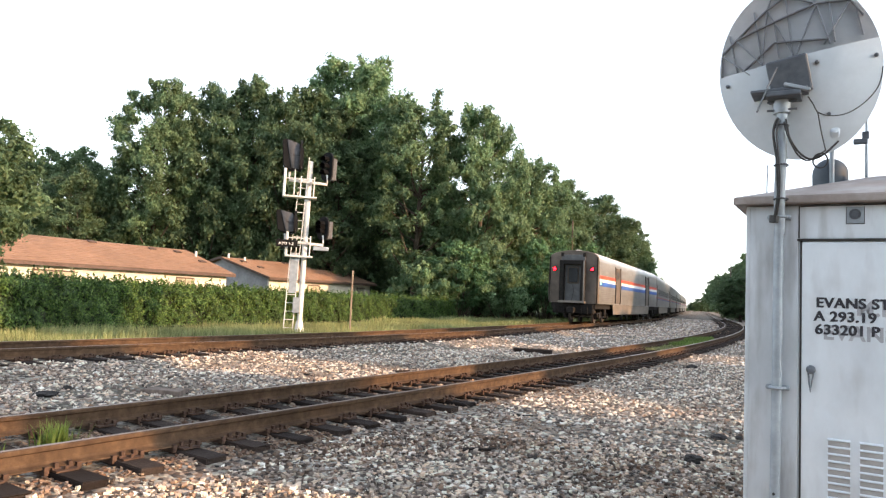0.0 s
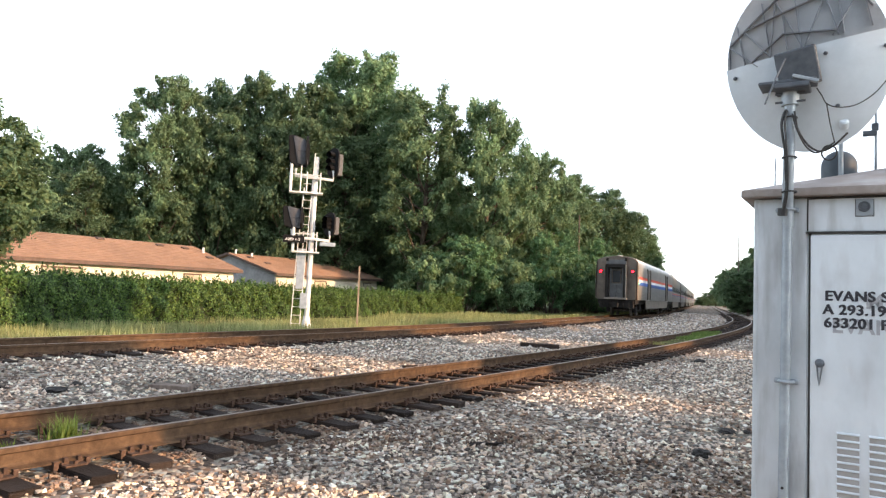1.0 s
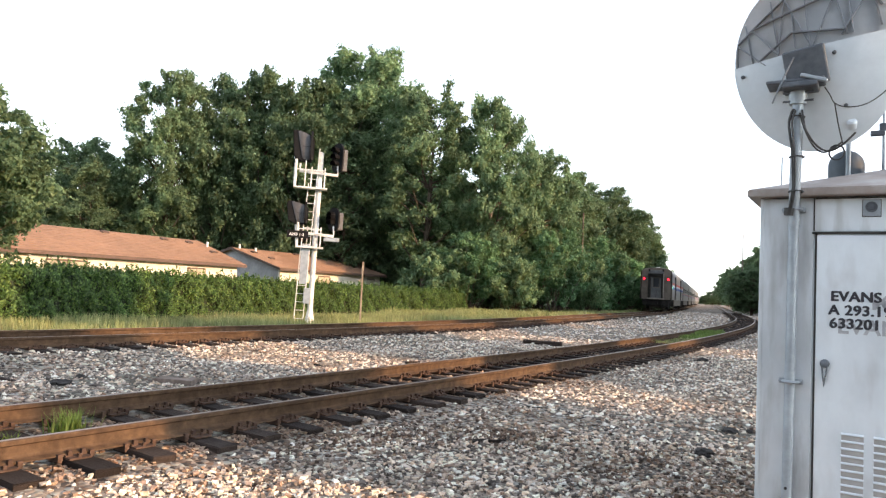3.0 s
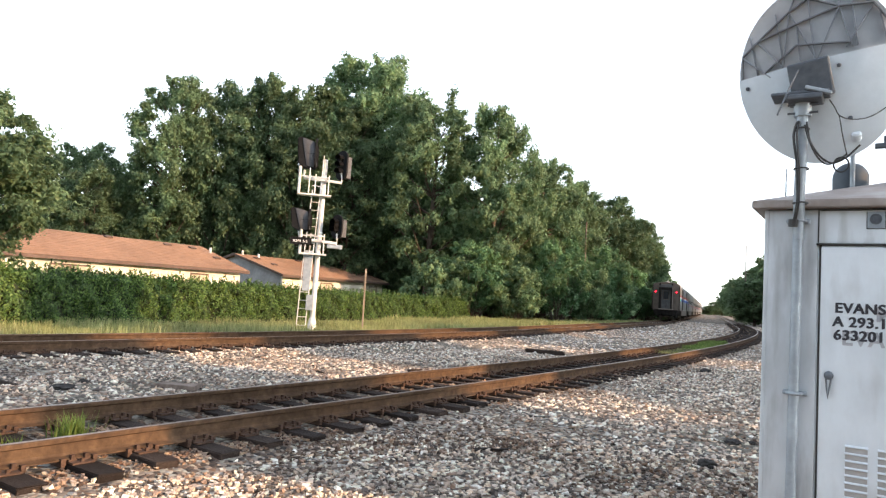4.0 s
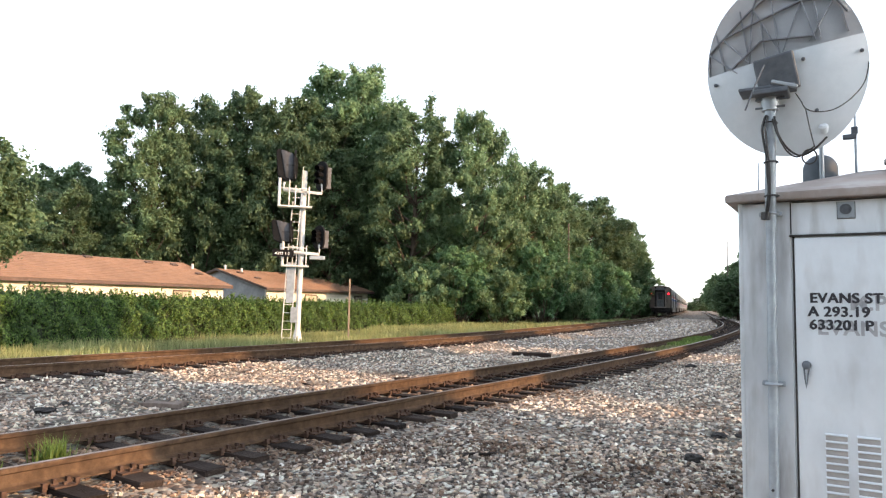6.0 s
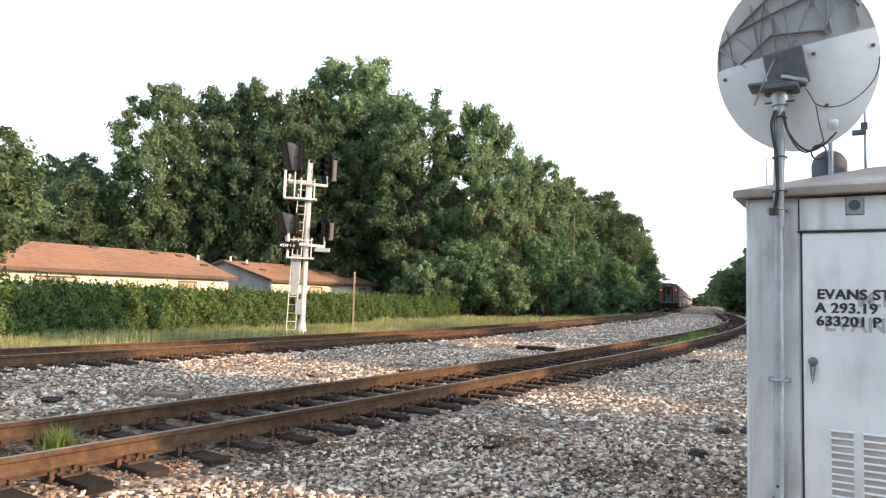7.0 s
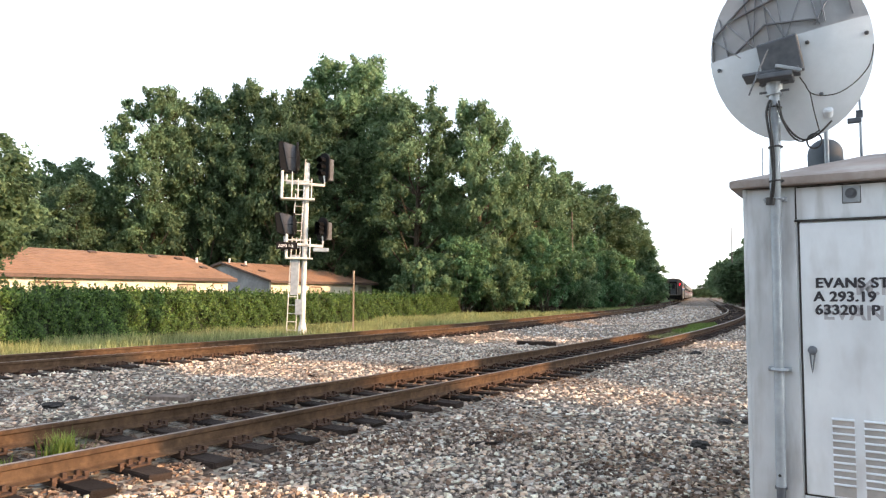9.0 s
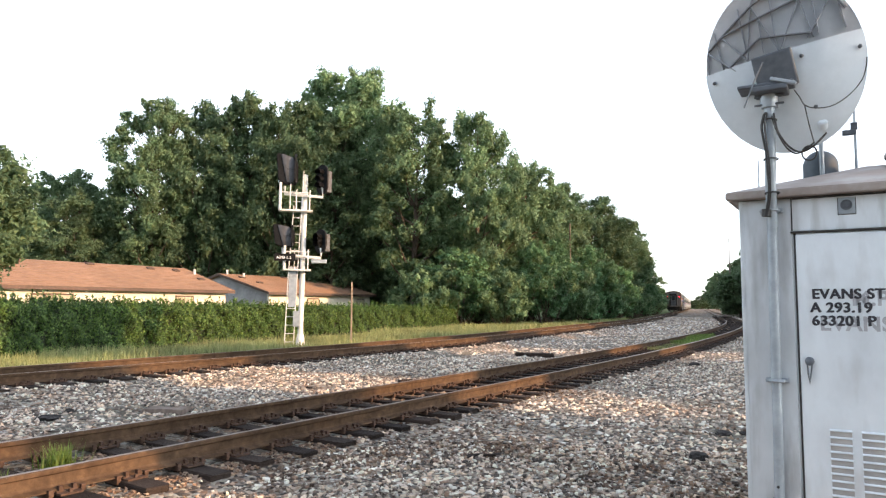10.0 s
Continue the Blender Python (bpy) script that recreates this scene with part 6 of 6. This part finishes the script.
def build_car(kind):
    """Local y: the way it runs, z = 0 on the rail tops, origin under the middle. kind: baggage (last car) or coach."""
    half = CAR_L / 2
    label = "silver baggage car with red, white and blue side stripes" if kind == "baggage" else "silver passenger coach with dark window band"
    car = thing("passenger_car", pose(0, 0, 0), label, "train car", "cars of the passenger train")
    bm = bmesh.new()
    out = car_outline()
    rings = []
    for y, g in ((-half, -0.07), (-half + 0.05, -0.02), (-half + 0.15, 0.0), (half - 0.15, 0.0), (half - 0.05, -0.02), (half, -0.07)):
        rings.append([bm.verts.new((x * (1 + g / 1.5), y, z + (g * 0.4 if z > 3.7 else 0))) for x, z in out])
    n = len(out)
    for r1, r2 in zip(rings, rings[1:]):
        for k in range(n):
            bm.faces.new((r1[k], r1[(k + 1) % n], r2[(k + 1) % n], r2[k]))
    ends = [bm.faces.new(rings[0][::-1]), bm.faces.new(rings[-1])]
    for f in bm.faces:
        c = f.calc_center_median()
        if abs(c.y) > half - 0.11:
            f.material_index = 2
        elif c.z > 4.2:
            f.material_index = 1
    part("body", bm, [M_STAIN, M_CARROOF, M_CAREND], car, "stainless body with pale roof", smooth=35)
    for s in (-1, 1):
        for k in range(7):          # fluting below the stripes
            z = 1.34 + k * 0.12
            part("flute", side_band(z, z + 0.055, -half + 0.2, half - 0.2, s, 0.012), M_STAIN, car)
        if kind == "baggage":
            for z0, z1, mat in ((2.86, 3.08, M_RED), (2.66, 2.86, M_STRIPEW), (2.4, 2.66, M_BLUE)):
                part("stripe", side_band(z0, z1, -half + 0.16, half - 0.16, s), mat, car)
            for y in (-half + 6.2, half - 6.2):
                door = part("baggage_door", side_band(1.34, 3.8, y - 0.95, y + 0.95, s, 0.016), M_CAREND, car, "dull tan sliding baggage door")
                for e in (y - 0.98, y + 0.86):
                    part("door_post", side_band(1.32, 3.86, e, e + 0.12, s, 0.05), M_UNDER, door, "dark door edge")
                part("door_window", side_band(3.1, 3.55, y - 0.3, y + 0.3, s, 0.022), M_GLASS, door)
        else:
            for z0, z1, mat in ((2.14, 2.22, M_RED), (1.98, 2.14, M_BLUE)):
                part("stripe", side_band(z0, z1, -half + 0.16, half - 0.16, s), mat, car)
            for k in range(13):
                y = -half + 2.9 + k * 1.66
                part("window", side_band(2.45, 3.02, y - 0.55, y + 0.55, s, 0.01), M_GLASS, car)
            for y in (-half + 1.1, half - 1.1):
                part("vestibule_door", side_band(1.34, 3.4, y - 0.4, y + 0.4, s, 0.014), M_CAREND, car)
    for e in (-1, 1):
        yy = e * half
        bm = bmesh.new()                       # diaphragm frame round the end door
        for x0, x1, z0, z1 in ((-0.8, -0.54, 1.38, 3.8), (0.54, 0.8, 1.38, 3.8), (-0.8, 0.8, 3.7, 3.96)):
            box(bm, (x0, min(yy, yy + e * 0.42), z0), (x1, max(yy, yy + e * 0.42), z1), 0.03)
        part("diaphragm", bm, M_UNDER, car, "black rubber diaphragm round the end door")
        bm = bmesh.new()
        box(bm, (-0.84, min(yy, yy + e * 0.46), 1.28), (0.84, max(yy, yy + e * 0.46), 1.42), 0.02)
        part("buffer_plate", bm, M_SKIRT, car, "worn pale end platform")
        bm = bmesh.new()
        box(bm, (-0.78, min(yy, yy + e * 0.12), 3.98), (0.76, max(yy, yy + e * 0.12), 4.32), 0.03)
        part("header", bm, M_ENDDOOR, car)
        bm = bmesh.new()
        box(bm, (-0.5, min(yy, yy + e * 0.03), 1.42), (0.5, max(yy, yy + e * 0.03), 3.66), 0.01)
        door = part("end_door", bm, M_ENDDOOR, car, "grey end door with dark window")
        bm = bmesh.new()
        box(bm, (-0.36, min(yy + e * 0.02, yy + e * 0.04), 2.5), (0.36, max(yy + e * 0.02, yy + e * 0.04), 3.56), 0.05)
        part("window_frame", bm, M_CAREND, door, "worn pale rim of the door window")
        bm = bmesh.new()
        box(bm, (-0.29, min(yy + e * 0.03, yy + e * 0.05), 2.57), (0.29, max(yy + e * 0.03, yy + e * 0.05), 3.49), 0.04)
        part("door_window", bm, M_GLASS, door)
        bm = bmesh.new()                       # tan strip painted as the lit edge of the diaphragm's face plate
        box(bm, (0.72, min(yy + e * 0.42, yy + e * 0.44), 1.42), (0.81, max(yy + e * 0.42, yy + e * 0.44), 3.94), 0.006)
        part("face_plate", bm, M_SKIRT, car, "tan strip painted as the lit edge of the diaphragm plate")
        for x in (-1.52, 1.52):                # rounded corner posts of the car end, their black doubling as edge shading
            bm = bmesh.new()
            tube(bm, [(x, yy + e * 0.01, 1.3), (x, yy + e * 0.01, 4.2)], 0.045, 8)
            part("corner_post", bm, M_UNDER, car, smooth=50)
        bm = bmesh.new()
        tube(bm, [(-0.02, yy + e * 0.06, 2.45), (0.06, yy + e * 0.1, 2.0), (-0.05, yy + e * 0.12, 1.5), (-0.12, yy + e * 0.15, 1.25)], 0.02, 6)
        part("end_cable", bm, M_CABLE, car)
        bm = bmesh.new()
        box(bm, (-0.2, min(yy - e * 0.5, yy + e * 0.55), 0.72), (0.2, max(yy - e * 0.5, yy + e * 0.55), 0.98), 0.04)
        box(bm, (-0.24, min(yy + e * 0.3, yy + e * 0.6), 0.66), (0.22, max(yy + e * 0.3, yy + e * 0.6), 1.02), 0.05)
        part("coupler", bm, M_UNDER, car, "black knuckle coupler")
        bm = bmesh.new()
        for x in (-1.05, -0.6, 0.55, 0.95):
            tube(bm, [(x, yy + e * 0.06, 1.02), (x + 0.05, yy + e * 0.14, 0.6), (x * 0.8, yy + e * 0.1, 0.42)], 0.035, 6)
        part("air_hoses", bm, M_UNDER, car)
        for x in (-0.7, 0.7):
            bm = bmesh.new()
            box(bm, (x - 0.09, min(yy, yy + e * 0.16), 4.2), (x + 0.09, max(yy, yy + e * 0.16), 4.45), 0.02)
            part("end_bracket", bm, M_UNDER, car)
        if kind == "baggage" and e < 0:
            for x in (-1.2, 1.2):
                bm = bmesh.new()
                revolve(bm, [(0.15, 0.0), (0.15, 0.05), (0.11, 0.06)], 16, pose(x, yy, 3.42, 90))
                lamp = part("marker_lamp", bm, M_UNDER, car, "lit red marker lamp")
                bm = bmesh.new()
                revolve(bm, [(0.1, 0.05), (0.08, 0.09), (0.0, 0.1)], 16, pose(x, yy, 3.42, 90))
                part("lens", bm, M_REDLAMP, lamp)
            bm = bmesh.new()
            box(bm, (1.615, yy + 0.35, 2.5), (1.66, yy + 0.47, 2.62), 0.01)
            part("side_lamp", bm, M_GREENLAMP, car, "small lit green-white side lamp")
            bm = bmesh.new()
            revolve(bm, [(0.28, 0), (0.26, 0.07), (0.12, 0.11), (0, 0.12)], 18, pose(0.1, yy + 0.7, 4.58))
            part("roof_beacon", bm, M_CARROOF, car, "pale roof dome", smooth=50)
            for s in (-1, 1):
                bm = bmesh.new()
                tube(bm, [(s * 1.46, yy - 0.05, 1.3), (s * 1.46, yy - 0.1, 1.5), (s * 1.46, yy - 0.1, 2.3), (s * 1.46, yy - 0.05, 2.4)], 0.02, 6)
                part("grab_iron", bm, M_CAREND, car)
    for s in (-1, 1):
        bm = bmesh.new()
        prism(bm, [(-half + 4.6, 1.27), (-half + 5.0, 0.6), (half - 5.0, 0.6), (half - 4.6, 1.27)], min(s * 1.53, s * 1.592), max(s * 1.53, s * 1.592), "x")
        part("skirt", bm, M_SKIRT, car, "silver skirt between the trucks")
    bm = bmesh.new()
    box(bm, (-1.1, -5.5, 0.5), (1.1, 5.5, 1.02), 0.08)
    box(bm, (-1.4, -half + 0.1, 0.95), (1.4, half - 0.1, 1.29), 0.02)
    for e in (-1, 1):
        box(bm, (-1.3, min(e * half, e * (half - 0.5)), 0.62), (1.3, max(e * half, e * (half - 0.5)), 1.29), 0.06)
    part("underframe", bm, M_UNDER, car, "dark underfloor equipment")
    for c in (-half + TRUCK_IN, half - TRUCK_IN):
        bm = bmesh.new()
        for s in (-1, 1):
            prism(bm, [(c - 1.75, 0.42), (c - 1.75, 0.62), (c - 0.7, 0.75), (c + 0.7, 0.75), (c + 1.75, 0.62), (c + 1.75, 0.42), (c + 0.9, 0.36), (c - 0.9, 0.36)], s * 1.0 - 0.09, s * 1.0 + 0.09, "x")
            for y in (-1.3, 1.3):
                box(bm, (s * 1.0 - 0.16, c + y - 0.2, 0.28), (s * 1.0 + 0.16, c + y + 0.2, 0.66), 0.04)
            box(bm, (s * 1.16 - 0.14, c - 0.3, 0.5), (s * 1.16 + 0.1, c + 0.3, 0.98), 0.05)
        box(bm, (-1.0, c - 0.35, 0.5), (1.0, c + 0.35, 0.92), 0.05)
        truck = part("truck", bm, M_UNDER, car, "four-wheel truck with heavy side frames")
        for y in (-1.3, 1.3):
            part("wheelset", WHEELSET, None, car, "steel wheelset", m=pose(0, c + y, 0.457))
    return car


last_car = build_car("baggage")
coach = build_car("coach")
train = [last_car, coach] + [copy_thing(coach, pose(0, 0, 0)) for _ in range(5)]
TRAIN_S, TRAIN_V, TRAIN_A = 37.85, 10.731, 0.102


def rear_s(t):
    """How far along the line the train's rear end is."""
    return TRAIN_S + TRAIN_V * t + TRAIN_A * t * t / 2


def car_pose(k, t):
    s = rear_s(t) + k * CAR_PITCH
    a, b = (on_line(q, float(far_off(q))) for q in (s + TRUCK_IN, s + CAR_L - TRUCK_IN))
    return pose((a[0] + b[0]) / 2, (a[1] + b[1]) / 2, FAR_Z, 0, 0, -math.degrees(math.atan2(b[0] - a[0], b[1] - a[1])))


def motions():
    steps = [k * 0.5 for k in range(21)]
    for k, car in enumerate(train):
        walk(car, [(t, car_pose(k, t)) for t in steps])
    fine = [k / 15 for k in range(151)]
    for car in train[:3]:
        for ob in car.children:
            if ob.name.startswith("wheelset"):
                at = ob.matrix_basis.translation.copy()
                walk(ob, [(t, Matrix.Translation(at) @ pose(0, 0, 0, -math.degrees((rear_s(t) - TRAIN_S) / 0.457))) for t in fine])


motions()
